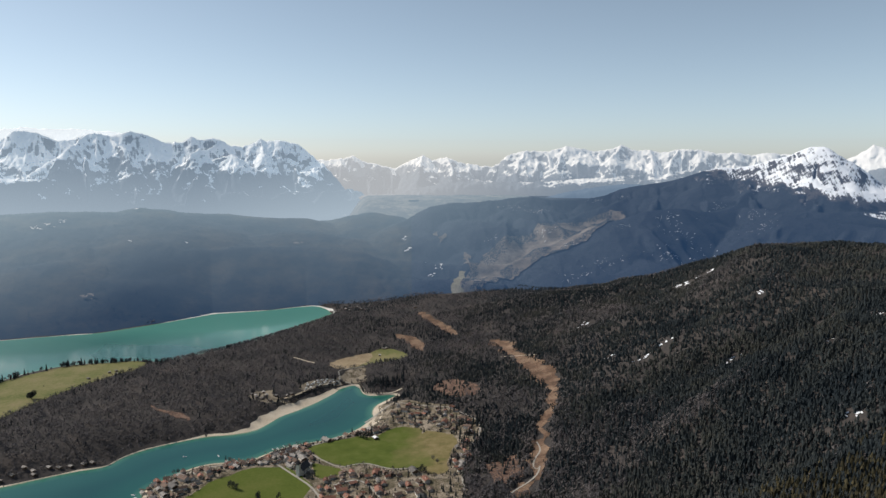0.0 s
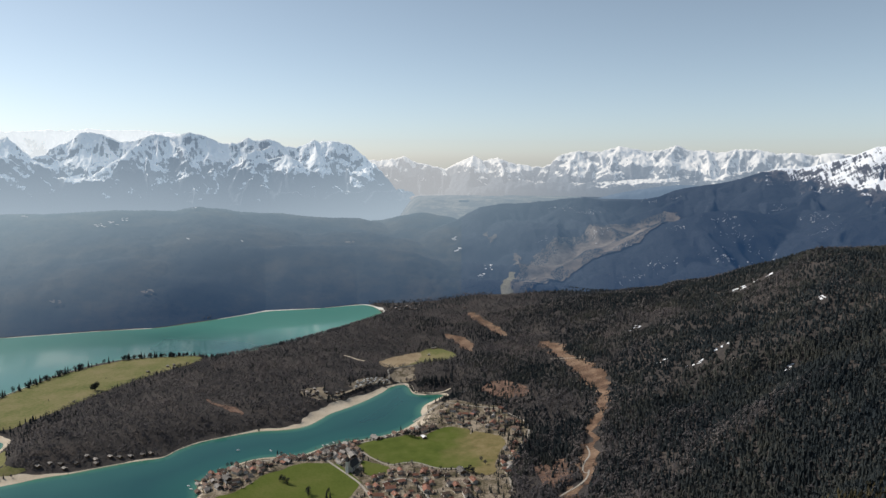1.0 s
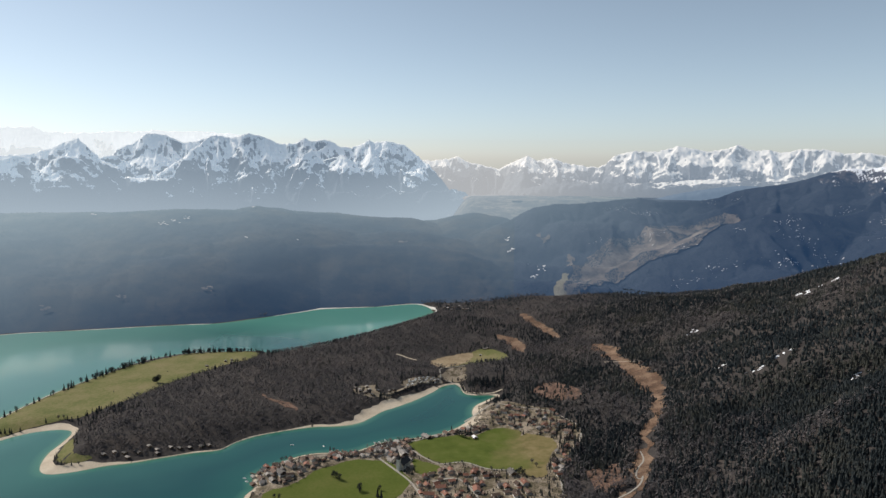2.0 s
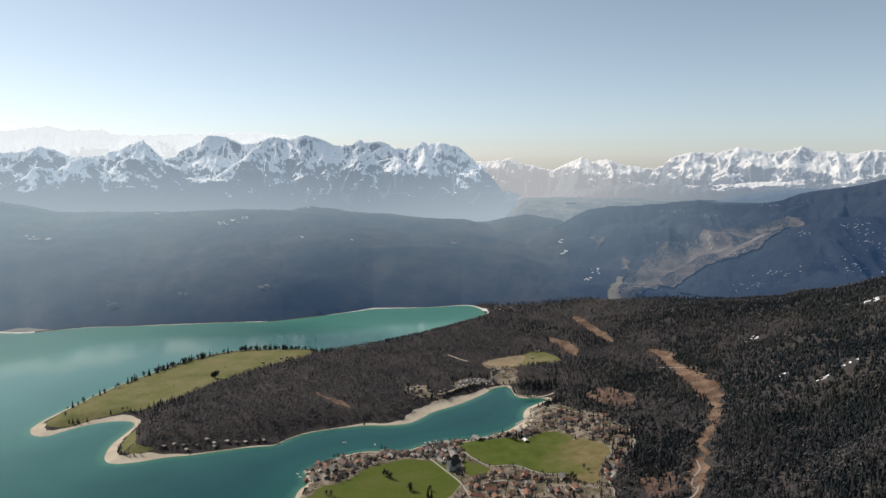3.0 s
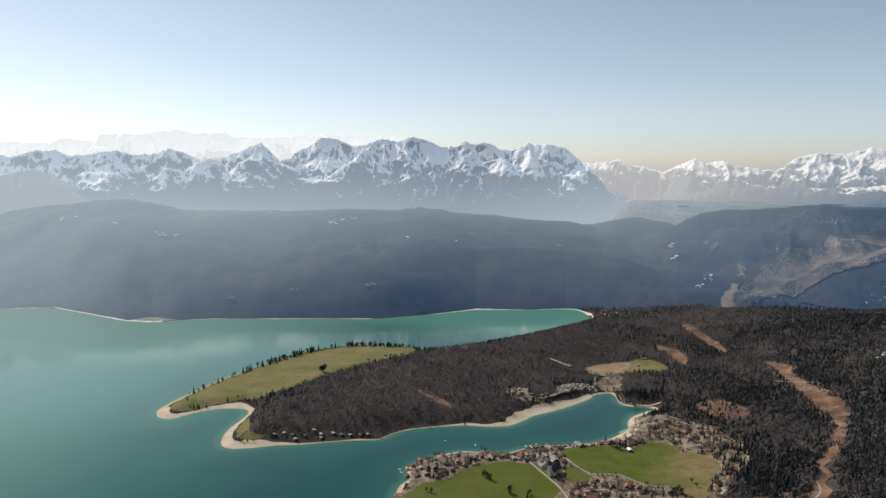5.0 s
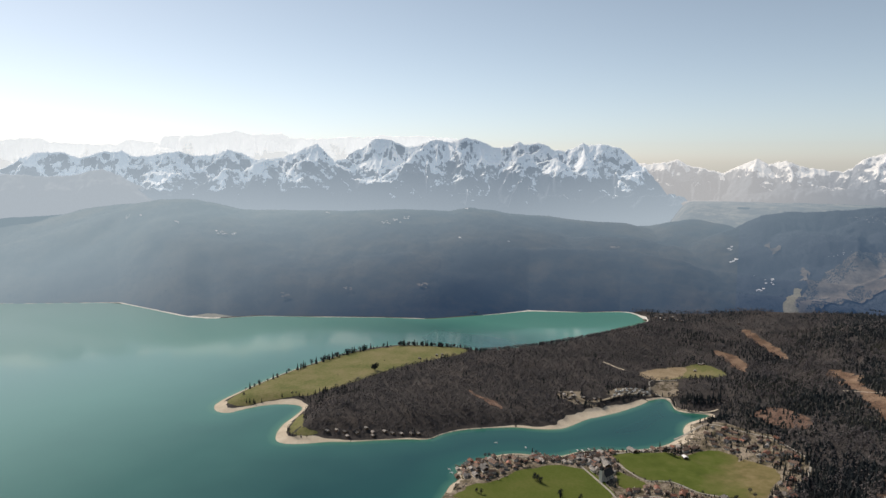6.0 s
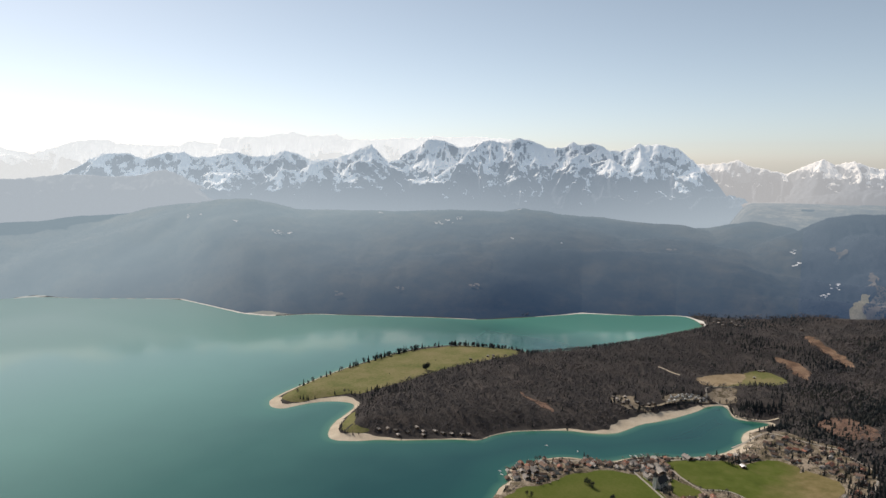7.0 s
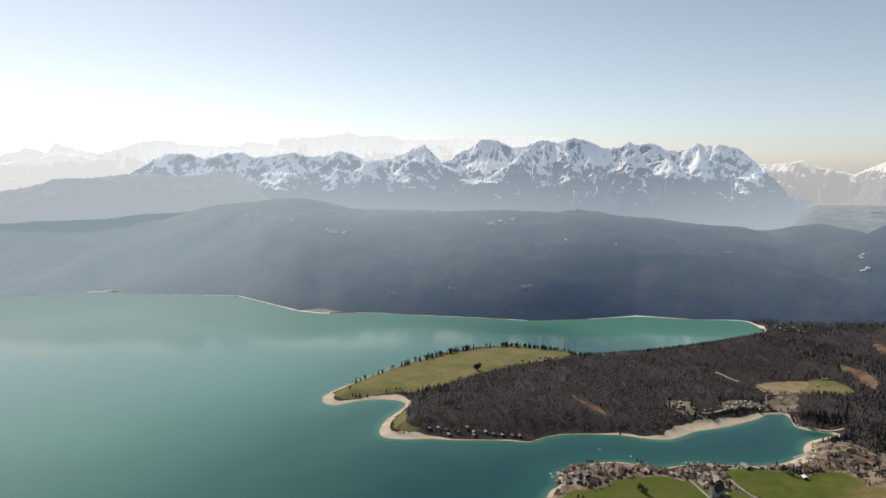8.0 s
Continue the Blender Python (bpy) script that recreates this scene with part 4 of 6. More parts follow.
MAT_BRACKEN = earth_material("dead_bracken", [(0.38, (0.075, 0.048, 0.034)), (0.52, (0.155, 0.097, 0.066)), (0.66, (0.285, 0.195, 0.135))], 0.022, 0.2, 0.8, patchy=0.7)
MAT_SAND = earth_material("pale_gravel_beach", [(0.32, (0.40, 0.335, 0.25)), (0.52, (0.54, 0.46, 0.355)), (0.72, (0.66, 0.58, 0.47))], 0.03, 0.4, 0.3)
# Light far-shore gravel, whitened further in its colour to imitate haze.
MAT_HAZED_SAND = earth_material("haze_paled_gravel", [(0.32, (0.52, 0.49, 0.45)), (0.52, (0.66, 0.63, 0.58)), (0.72, (0.76, 0.73, 0.69))], 0.03, 0.4, 0.2)
MAT_ROAD = earth_material("pale_road", [(0.3, (0.30, 0.28, 0.25)), (0.7, (0.42, 0.39, 0.34))], 0.03, 0.5, 0.1)
MAT_GRAVEL = earth_material("tan_gravel", [(0.34, (0.15, 0.125, 0.09)), (0.55, (0.27, 0.225, 0.165)), (0.75, (0.40, 0.34, 0.265))], 0.04, 0.3, 0.2)
MAT_YARD = earth_material("village_ground", [(0.36, (0.055, 0.056, 0.028)), (0.50, (0.115, 0.094, 0.062)), (0.64, (0.33, 0.275, 0.215))], 0.045, 0.25, 0.2)
MAT_SNOW = earth_material("old_snow", [(0.3, (0.72, 0.74, 0.78)), (0.7, (0.86, 0.87, 0.89))], 0.03, 0.3, 0.3, 0.8)


# ---- things laid over the ground ----
from mathutils.geometry import delaunay_2d_cdt


def drape(name, poly, material, label, category, lift=0.6, cell=9.0, wobble=3.0, seed=0, height=ground_z):
    """A sheet of turf or earth that follows the ground inside an outline."""
    p = np.asarray(poly, float)
    n = [(p[i] + (p[(i + 1) % len(p)] - p[i]) * k) for i in range(len(p)) for k in
         np.arange(0, 1, min(1.0, 8.0 / max(1e-6, np.hypot(*(p[(i + 1) % len(p)] - p[i])))))]
    n = np.array(n)
    n = n + wobble * np.stack([fbm(n[:, 0] / 17, n[:, 1] / 17, 5 + seed, 3), fbm(n[:, 0] / 17, n[:, 1] / 17, 15 + seed, 3)], 1)
    gx0, gy0 = np.meshgrid(np.arange(n[:, 0].min(), n[:, 0].max(), cell), np.arange(n[:, 1].min(), n[:, 1].max(), cell))
    g = np.stack([gx0.ravel(), gy0.ravel()], 1)
    g = g[inside(n, g[:, 0], g[:, 1]) & (edge_distance(n, g[:, 0], g[:, 1]) > 2.5)]
    pts = [Vector(q) for q in np.vstack([n, g])]
    m = len(n)
    out = delaunay_2d_cdt(pts, [(i, (i + 1) % m) for i in range(m)], [list(range(m))], 1, 1e-4)
    v = np.array([(q.x, q.y) for q in out[0]])
    f = np.array([t for t in out[2] if len(t) == 3])
    a, b, c = v[f[:, 0]], v[f[:, 1]], v[f[:, 2]]
    flip = (b[:, 0] - a[:, 0]) * (c[:, 1] - a[:, 1]) < (b[:, 1] - a[:, 1]) * (c[:, 0] - a[:, 0])
    f[flip] = f[flip][:, ::-1]
    z = height(v[:, 0], v[:, 1]) + lift
    ob = array_mesh(name, np.column_stack([v, z]), f, material)
    return tagged(ob, label, category, kind="structure")


drape("village_ground", VILLAGE, MAT_YARD, "brown gardens, yards and gravel between the village houses", "ground", 0.35, 12)
drape("meadow", FIELD_WEST, MAT_GRASS, "bright green hay meadow inside the lakeside village", "meadow")
drape("meadow", FIELD_CHURCH, MAT_GRASS, "small green meadow beside the church", "meadow", 0.7)
drape("meadow", FIELD_MAIN, MAT_FIELD, "large bright green meadow behind the village shore", "meadow")
drape("dry_field", FIELD_DRY, MAT_FIELD, "straw-coloured dry grass at the end of the meadow", "meadow", 0.75, 7, 3, 3)
drape("meadow", BAY_MEADOW, MAT_GRASS_PALE, "green meadow on a rise behind the head of the bay", "meadow")
drape("dry_field", BAY_DRY, MAT_DRY, "straw-coloured meadow beside the wood at the bay", "meadow", 0.75, 9, 4, 4)
drape("dry_field", BAY_LOW, MAT_YARD, "olive winter pasture beside the bay road", "meadow", 0.7)
drape("clearing", SWATH, MAT_BRACKEN, "rust-brown treeless swath winding up the slope", "clearing", 0.9, 9, 15)
drape("clearing", STRIP, MAT_BRACKEN, "narrow brown clearing between dark woods", "clearing", 1.0, 12, 6)
drape("clearing", PATCH, MAT_BRACKEN, "brown open patch in the valley woods", "clearing", 1.0, 12, 6)
drape("clearing", RED_BANK, MAT_SOIL, "reddish bracken bank with thin trees", "clearing", 0.8, 10, 12)
drape("clearing", RED_SLOPE, MAT_SOIL, "reddish leaf-covered slope with thin trees", "clearing", 0.8, 10, 12)
drape("meadow", PEN_MEADOW, MAT_GRASS_PALE, "pale green pasture along the outer shore of the peninsula", "meadow", 0.6, 11)
drape("meadow", TIP_MEADOW, MAT_GRASS_PALE, "small olive lawn at the wooded headland", "meadow", 0.5)
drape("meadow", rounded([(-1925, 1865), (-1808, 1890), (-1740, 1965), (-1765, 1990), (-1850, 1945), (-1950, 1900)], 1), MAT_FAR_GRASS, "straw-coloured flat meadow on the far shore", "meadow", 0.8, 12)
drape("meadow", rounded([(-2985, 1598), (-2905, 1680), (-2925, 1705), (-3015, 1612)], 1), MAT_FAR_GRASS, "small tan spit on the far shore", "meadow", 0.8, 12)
drape("car_park", CAMP, MAT_GRAVEL, "pale gravel camping ground behind the beach", "ground", 0.6)
drape("yard", BARE_HUTS, MAT_GRAVEL, "bare trodden ground round huts behind the beach", "ground", 0.6, 9, 8)


def resample(pts, step):
    p = np.asarray(pts, float)
    s = np.concatenate([[0], np.cumsum(np.hypot(*(p[1:] - p[:-1]).T))])
    q = np.arange(0, s[-1], step)
    return np.column_stack([np.interp(q, s, p[:, 0]), np.interp(q, s, p[:, 1])]), q / s[-1]


def beach(pts, widths, label, seed=0, name="beach", material=MAT_SAND):
    """A strip of gravel along a shore, from just under the water up the bank."""
    p, s = resample(rounded(pts, 3, False), 5.0)
    t = np.gradient(p, axis=0)
    t /= np.hypot(t[:, 0], t[:, 1])[:, None]
    nrm = np.column_stack([t[:, 1], -t[:, 0]])
    probe = p[len(p) // 2] + nrm[len(p) // 2] * 4
    if inside(LAKE, probe[:1], probe[1:])[0]:
        nrm = -nrm
    w = np.interp(s, np.linspace(0, 1, len(widths)), widths) * (1 + 0.35 * fbm(s * len(p) / 9, 0 * s, 30 + seed, 3))
    rows = np.array([-0.35, 0.0, 0.3, 0.6, 0.85, 1.0])
    q = p[:, None] + nrm[:, None] * (w[:, None] * rows[None])[..., None]
    z = np.maximum(ground_z(q[..., 0], q[..., 1]), -0.5) + 0.45 - 0.5 * (rows < 0)
    ob = array_mesh(name, np.dstack([q, z]).reshape(-1, 3), grid_quads(len(p), len(rows)), material)
    CLEAR.append(np.vstack([q[:, 0], (q[:, -1] + nrm * 5)[::-1]]))
    return tagged(ob, label, "beach", kind="structure")


beach(PENINSULA[4:12], [1.2, 1.6, 2, 5, 14], "narrow pale gravel shore of the peninsula pasture", 1)
beach(PENINSULA[10:20], [16, 24, 18, 9, 12, 20, 12, 9, 11], "pale gravel spit and cove at the pasture's point", 2)
beach(PENINSULA[19:26], [12, 14, 18, 22, 12, 6], "pale gravel rim round the wooded headland", 3)
beach(PENINSULA[25:33] + BAY[:1], [3, 1.6, 1.2, 3.5, 1.6, 1.2, 2.5, 1.6, 3.5, 5], "thin gravel shore below the wooded peninsula", 4)
beach(BAY[:9], [5, 7, 10, 15, 21, 26, 28, 27, 25, 23, 20, 17, 14, 11], "broad cream-coloured gravel beach on the bay", 5)
beach(BAY[8:18], [8, 6, 5, 6, 7, 5, 5, 8, 10], "stony shore round the head of the bay", 6)
beach(BAY[17:24] + VILLAGE_SHORE[:1], [10, 12, 17, 20, 18, 12, 8], "curving gravel beach at the end of the village", 7)
beach(VILLAGE_SHORE, [5, 3, 3, 3, 3, 3, 3, 4, 3, 4, 5, 8, 10], "narrow stony shore below the village houses", 8)
beach(FAR_SHORE[22:27], [1.2, 2, 5, 12, 8], "pale beach at the far corner of the lake", 9, material=MAT_HAZED_SAND)
beach(FAR_SHORE[18:23], [1, 4, 11, 4, 1], "pale gravel fan on the far shore", 10, material=MAT_HAZED_SAND)
beach(FAR_SHORE[11:17], [0.8, 2.2, 0.8, 2.5, 0.8, 3], "thin pale line of the far gravel shore", 11, material=MAT_HAZED_SAND)
beach(FAR_SHORE[7:12], [10, 14, 18, 30, 44, 30], "pale flats at a stream mouth on the far shore", 12, material=MAT_HAZED_SAND)
beach(FAR_SHORE[0:8], [1.5, 2, 3, 1.5, 2, 3, 5], "thin pale line of the hazy far shore", 13, material=MAT_HAZED_SAND)


def road(pts, width, label, material=MAT_ROAD, lift=0.95, name="road"):
    p, s = resample(rounded(pts, 2, False), 4.0)
    t = np.gradient(p, axis=0)
    t /= np.hypot(t[:, 0], t[:, 1])[:, None]
    nrm = np.column_stack([t[:, 1], -t[:, 0]])
    rows = np.array([-0.5, 0, 0.5]) * width
    q = p[:, None] + nrm[:, None] * rows[None, :, None]
    z = ground_z(q[..., 0], q[..., 1]) + lift
    z = np.repeat(z.max(1)[:, None], 3, 1)
    ob = array_mesh(name, np.dstack([q, z]).reshape(-1, 3), grid_quads(len(p), 3)[:, ::-1], material)
    return tagged(ob, label, "road", kind="structure")


road([(-270, 1278), (-224, 1232), (-186, 1200), (-164, 1213), (-139, 1222), (-95, 1190), (-60, 1192)], 3.2, "pale lane along the edge of the meadow")
road([(-305, 1214), (-250, 1157), (-225, 1130), (-198, 1082), (-180, 1040)], 4.0, "pale village street past the church")
road([(-200, 1385), (-177, 1417), (-153, 1464), (-144, 1481), (-120, 1519)], 4.5, "pale shore road behind the gravel beach")
road([(-120, 1519), (-30, 1478), (20, 1462), (30, 1440), (77, 1382), (73, 1318), (49, 1251), (31, 1168), (36, 1090)], 3.6, "pale lane round the back of the village")
road([(-187, 1133), (-151, 1154), (-129, 1133), (-117, 1110), (-100, 1079), (-95, 1040)], 4.5, "pale lane among the red-roofed houses")
road([(-495, 1090), (-484, 1150), (-440, 1192), (-390, 1215), (-320, 1238), (-290, 1262), (-250, 1304), (-200, 1345), (-165, 1378)], 3.6, "pale lakeside street between the houses")
road([(-255, 1678), (-262, 1715), (-270, 1743), (-233, 1761), (-204, 1772)], 4.0, "pale lane climbing from the bay to the meadow")
road([(-330, 1600), (-300, 1650), (-262, 1692), (-235, 1696), (-205, 1668), (-190, 1622), (-160, 1615), (-118, 1618)], 4.0, "pale road round the head of the bay")
road([(173, 1232), (176, 1195), (160, 1169), (153, 1134), (163, 1126), (167, 1145), (160, 1112), (142, 1087), (119, 1069), (104, 1051), (95, 1020)], 2.8, "pale hairpin track up the treeless swath", lift=1.4)
road([(150, 1762), (238, 1711)], 3.5, "pale logging track across the swath", MAT_SAND, 1.5)


road([(-407, 1852), (-388, 1842), (-366, 1822), (-340, 1811)], 5.0, "straight pale forest track over the peninsula hill", MAT_SAND, 1.5)
CLEAR.append(np.array([(-412, 1850), (-408, 1858), (-334, 1815), (-330, 1790), (-352, 1795), (-400, 1832)], float))
SLIP = rounded([(-643, 1480), (-634, 1482), (-606, 1452), (-577, 1436), (-546, 1420), (-524, 1410), (-530, 1403), (-562, 1410), (-590, 1430), (-620, 1456)], 1)
drape("landslip", SLIP, MAT_SOIL, "rust-brown bare gully down the wooded hill", "clearing", 0.9, 7, 6, 8)
THIN.append(np.array([(-648, 1478), (-634, 1486), (-577, 1440), (-520, 1412), (-530, 1392), (-570, 1398), (-610, 1428)], float))
QUAY = rounded([(-268, 1690), (-262, 1722), (-228, 1738), (-196, 1728), (-190, 1700), (-215, 1694), (-240, 1688)], 1)
drape("car_park", QUAY, MAT_GRAVEL, "pale gravel yard with small trees at the bay's head", "ground", 0.55, 8, 4, 9)
CLEAR.append(QUAY)
road([(-425, 1562), (-398, 1540), (-366, 1540), (-345, 1566), (-331, 1590), (-305, 1634), (-286, 1662), (-262, 1690)], 8.0, "broad sandy lane behind the bathing beach", MAT_GRAVEL, 1.1)
CLEAR.append(np.array([(-430, 1556), (-398, 1528), (-362, 1526), (-316, 1590), (-290, 1640), (-262, 1680), (-270, 1694), (-300, 1660), (-340, 1606), (-366, 1556), (-398, 1556), (-424, 1572)], float))
KNOLL_ROAD = [(-205, 1690), (-196, 1660), (-190, 1632), (-178, 1618), (-150, 1618), (-124, 1622), (-108, 1632), (-96, 1640)]
road(KNOLL_ROAD, 5.0, "pale shore road round the wooded knoll", MAT_SAND, 1.0)
CLEAR.append(np.array([(-214, 1690), (-205, 1600), (-108, 1590), (-90, 1634), (-98, 1642), (-150, 1626), (-174, 1628), (-190, 1660), (-196, 1690)], float))


# ---- woods ----
def no_wood(x, y):
    z = ground_z(x, y)
    free = z < 1.4
    for poly in CLEAR:
        free |= inside(poly, x, y)
    thin = np.zeros(len(x), bool)
    for poly in THIN:
        thin |= inside(poly, x, y)
    free |= thin & (lattice(np.floor(x * 7), np.floor(y * 7), 3) < 0.78)
    hollow = fbm(x / 70, y / 70, 205, 4) > 0.82
    free |= hollow & (lattice(np.floor(x * 5), np.floor(y * 5), 4) < 0.7)
    return free


def bare_share(x, y):
    """Share of bare broadleaf trees in the woods."""
    pen = smooth(-130, -360, x) * smooth(2600, 2200, y) * 1.15
    low = smooth(130, 30, ground_z(x, y)) * smooth(280, 120, x) * 0.42
    steep = 0.28 * smooth(150, 260, x) * smooth(1750, 1450, y) + 0.42 * smooth(230, 330, x) * smooth(1300, 1050, y) + 0.3 * smooth(200, 300, x) * smooth(1100, 900, y)
    return np.clip(np.maximum(pen, low) - steep + 0.13 + 0.016 * folds(x, y) + 0.55 * fbm(x / 110, y / 110, 77, 4) + 0.6 * fbm(x / 330, y / 330, 78, 3), 0.02, 0.985)


def plant(count, box, seed, tall, tag, needles=MAT_CONIFER, wide=1.0, tiers=3):
    x, y = scatter(count, *box, lambda x, y: ~no_wood(x, y), seed)
    pick = np.random.RandomState(seed + 1).uniform(0, 1, len(x)) < bare_share(x, y)
    z = ground_z(x, y)
    wood("conifer_wood", cone_tree(tiers), x[~pick], y[~pick], z[~pick], tall, needles, "dark green spruce wood " + tag, seed + 2, wide)
    wood("bare_wood", twig_tree(17, 4, 0.34), x[pick], y[pick], z[pick], tall * 0.85, MAT_BARE, "leafless brown broadleaf wood " + tag, seed + 3, 1.1)


plant(48000, (-30, 1350, 1350, 2350), 101, 12.5, "on the upper slope", wide=1.15, tiers=2)
plant(58000, (-30, 1150, 560, 1350), 105, 12.5, "on the steep slope", wide=1.25)
plant(31000, (-1010, -30, 1050, 2350), 111, 11.5, "on the low hill between the bays")
plant(5000, (-320, 520, -260, 560), 131, 15, "under the viewpoint")
CLEAR.append(np.array([(0, 2640), (120, 2650), (125, 2860), (10, 2860)], float))
plant(11000, (-480, 900, 2350, 2740), 121, 11, "on the valley floor", MAT_HAZE_PALED_TREES, tiers=2)
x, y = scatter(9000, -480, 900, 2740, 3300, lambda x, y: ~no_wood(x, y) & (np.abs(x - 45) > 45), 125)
wood("valley_wood", cone_tree(2, 5), x, y, ground_z(x, y), 9, MAT_HAZE_PALED_TREES, "far valley floor wood, paled and tinted blue as haze", 126, 1.5, True)


bx, by = scatter(20000, -160, 280, 1000, 2420, lambda x, y: np.any([inside(p, x, y) for p in (SWATH, STRIP, PATCH, RED_BANK, RED_SLOPE)], 0) & (fbm(x / 30, y / 30, 301, 3) > -0.1), 141)
wood("scrub", twig_tree(9, 6, 0.5), bx, by, ground_z(bx, by) + 0.6, 3.2, MAT_BARE, "low brown scrub on the open ground", 142, 1.2)
def swath_edge(x, y):
    return inside(SWATH, x, y) & (edge_distance(SWATH, x, y) + 10 * fbm(x / 25, y / 25, 303, 3) < 2.5)


bx, by = scatter(9000, 90, 290, 1000, 1960, swath_edge, 144)
wood("young_conifers", cone_tree(), bx, by, ground_z(bx, by), 6, MAT_CONIFER, "young dark spruces along the edge of the swath", 145, 1.2)
lx, ly = scatter(12000, 380, 900, 560, 1000, lambda x, y: ~no_wood(x, y) & (fbm(x / 90, y / 90, 401, 3) + smooth(1000, 640, y) > 0.58), 151)
wood("larch_wood", cone_tree(), lx, ly, ground_z(lx, ly), 15, MAT_LARCH, "olive-yellow larches on the sunny spur", 152)


def on_mesh(ob, count, seed):
    """Random places on a mesh of quads."""
    rs = np.random.RandomState(seed)
    me = ob.data
    co = np.empty(len(me.vertices) * 3, np.float32)
    me.vertices.foreach_get("co", co)
    co = co.reshape(-1, 3)
    ix = np.empty(len(me.loops), np.int32)
    me.loops.foreach_get("vertex_index", ix)
    q = co[ix.reshape(-1, 4)]
    area = np.linalg.norm(np.cross(q[:, 2] - q[:, 0], q[:, 3] - q[:, 1]), axis=1)
    k = rs.choice(len(q), count, p=area / area.sum())
    u, v = rs.uniform(0, 1, (2, count, 1))
    p = (q[k, 0] * (1 - u) + q[k, 1] * u) * (1 - v) + (q[k, 3] * (1 - u) + q[k, 2] * u) * v
    return p[:, 0], p[:, 1], p[:, 2]


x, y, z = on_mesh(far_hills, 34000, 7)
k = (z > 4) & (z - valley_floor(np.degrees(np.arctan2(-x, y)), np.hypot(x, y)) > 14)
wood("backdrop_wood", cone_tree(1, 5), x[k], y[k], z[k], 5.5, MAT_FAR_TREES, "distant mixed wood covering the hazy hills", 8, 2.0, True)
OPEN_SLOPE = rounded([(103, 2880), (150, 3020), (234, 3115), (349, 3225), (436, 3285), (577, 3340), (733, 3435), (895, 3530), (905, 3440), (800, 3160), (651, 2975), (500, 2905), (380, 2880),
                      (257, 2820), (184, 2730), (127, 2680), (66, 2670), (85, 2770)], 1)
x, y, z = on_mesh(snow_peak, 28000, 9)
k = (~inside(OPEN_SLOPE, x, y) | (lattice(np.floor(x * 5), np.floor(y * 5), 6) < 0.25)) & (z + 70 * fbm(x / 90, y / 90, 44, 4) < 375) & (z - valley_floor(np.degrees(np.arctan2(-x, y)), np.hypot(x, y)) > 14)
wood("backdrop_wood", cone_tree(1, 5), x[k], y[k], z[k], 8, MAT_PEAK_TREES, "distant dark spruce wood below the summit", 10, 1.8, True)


# ---- snow and open ground on the slopes ----
from mathutils.bvhtree import BVHTree


def surface_of(ob):
    """Height of a mesh at a place, by dropping a plumb line."""
    tree = BVHTree.FromPolygons([v.co for v in ob.data.vertices], [p.vertices for p in ob.data.polygons])

    def at(x, y):
        out = []
        for a, b in zip(np.ravel(x), np.ravel(y)):
            hit = tree.ray_cast(Vector((a, b, 2000)), Vector((0, 0, -1)))[0]
            out.append(hit.z if hit else -50.0)
        return np.array(out).reshape(np.shape(x))
    return at


def blob_mesh(spots, height, lift, seed):
    """Irregular patches lying on a slope: fans round each spot."""
    rs = np.random.RandomState(seed)
    vs, fs = [], []
    for sx, sy, rx, ry in spots:
        n = 14
        a = np.linspace(0, 2 * np.pi, n, endpoint=False)
        r = 0.55 + 0.45 * rs.uniform(0, 1, n)
        base = len(vs)
        px = np.concatenate([[sx], sx + 0.5 * rx * r * np.cos(a), sx + rx * r * np.cos(a)])
        py = np.concatenate([[sy], sy + 0.5 * ry * r * np.sin(a), sy + ry * r * np.sin(a)])
        pz = height(px, py) + lift
        vs += list(zip(px, py, pz))
        for k in range(n):
            m = (k + 1) % n
            fs += [(base, base + 1 + k, base + 1 + m), (base + 1 + k, base + 1 + n + k, base + 1 + n + m), (base + 1 + k, base + 1 + n + m, base + 1 + m)]
    return np.array(vs), np.array(fs)


def patches(name, spots, height, material, label, category, lift=1.0, seed=0):
    v, f = blob_mesh(spots, height, lift, seed)
    return tagged(array_mesh(name, v, f, material), label, category, kind="stuff")


rs = np.random.RandomState(5)
near_snow = []
for hx, hy, hw, hd in HOLLOWS:
    near_snow += [(hx + rs.normal(0, hw * 0.45), hy + rs.normal(0, hd * 0.4), hw * rs.uniform(0.12, 0.36), hd * rs.uniform(0.12, 0.36)) for _ in range(6)]
patches("snow_patch", near_snow, ground_z, MAT_SNOW, "last snow lying in hollows of the wooded slope", "snow", 0.9, 1)
peak_surface, hill_surface = surface_of(snow_peak), surface_of(far_hills)


def peak_z(x, y):
    return peak_surface(x, y)


VALLEY_CLEARING = rounded([(2, 2642), (35, 2695), (48, 2800), (62, 2905), (100, 2904), (80, 2735), (113, 2652), (86, 2633)], 1)
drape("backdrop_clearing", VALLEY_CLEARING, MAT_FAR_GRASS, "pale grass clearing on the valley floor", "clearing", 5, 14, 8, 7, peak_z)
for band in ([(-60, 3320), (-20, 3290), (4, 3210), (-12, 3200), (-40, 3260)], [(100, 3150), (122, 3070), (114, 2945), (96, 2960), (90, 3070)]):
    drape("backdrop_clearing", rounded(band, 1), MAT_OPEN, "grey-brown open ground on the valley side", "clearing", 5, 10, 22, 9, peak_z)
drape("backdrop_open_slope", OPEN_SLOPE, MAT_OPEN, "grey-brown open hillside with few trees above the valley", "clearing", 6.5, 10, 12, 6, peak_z)


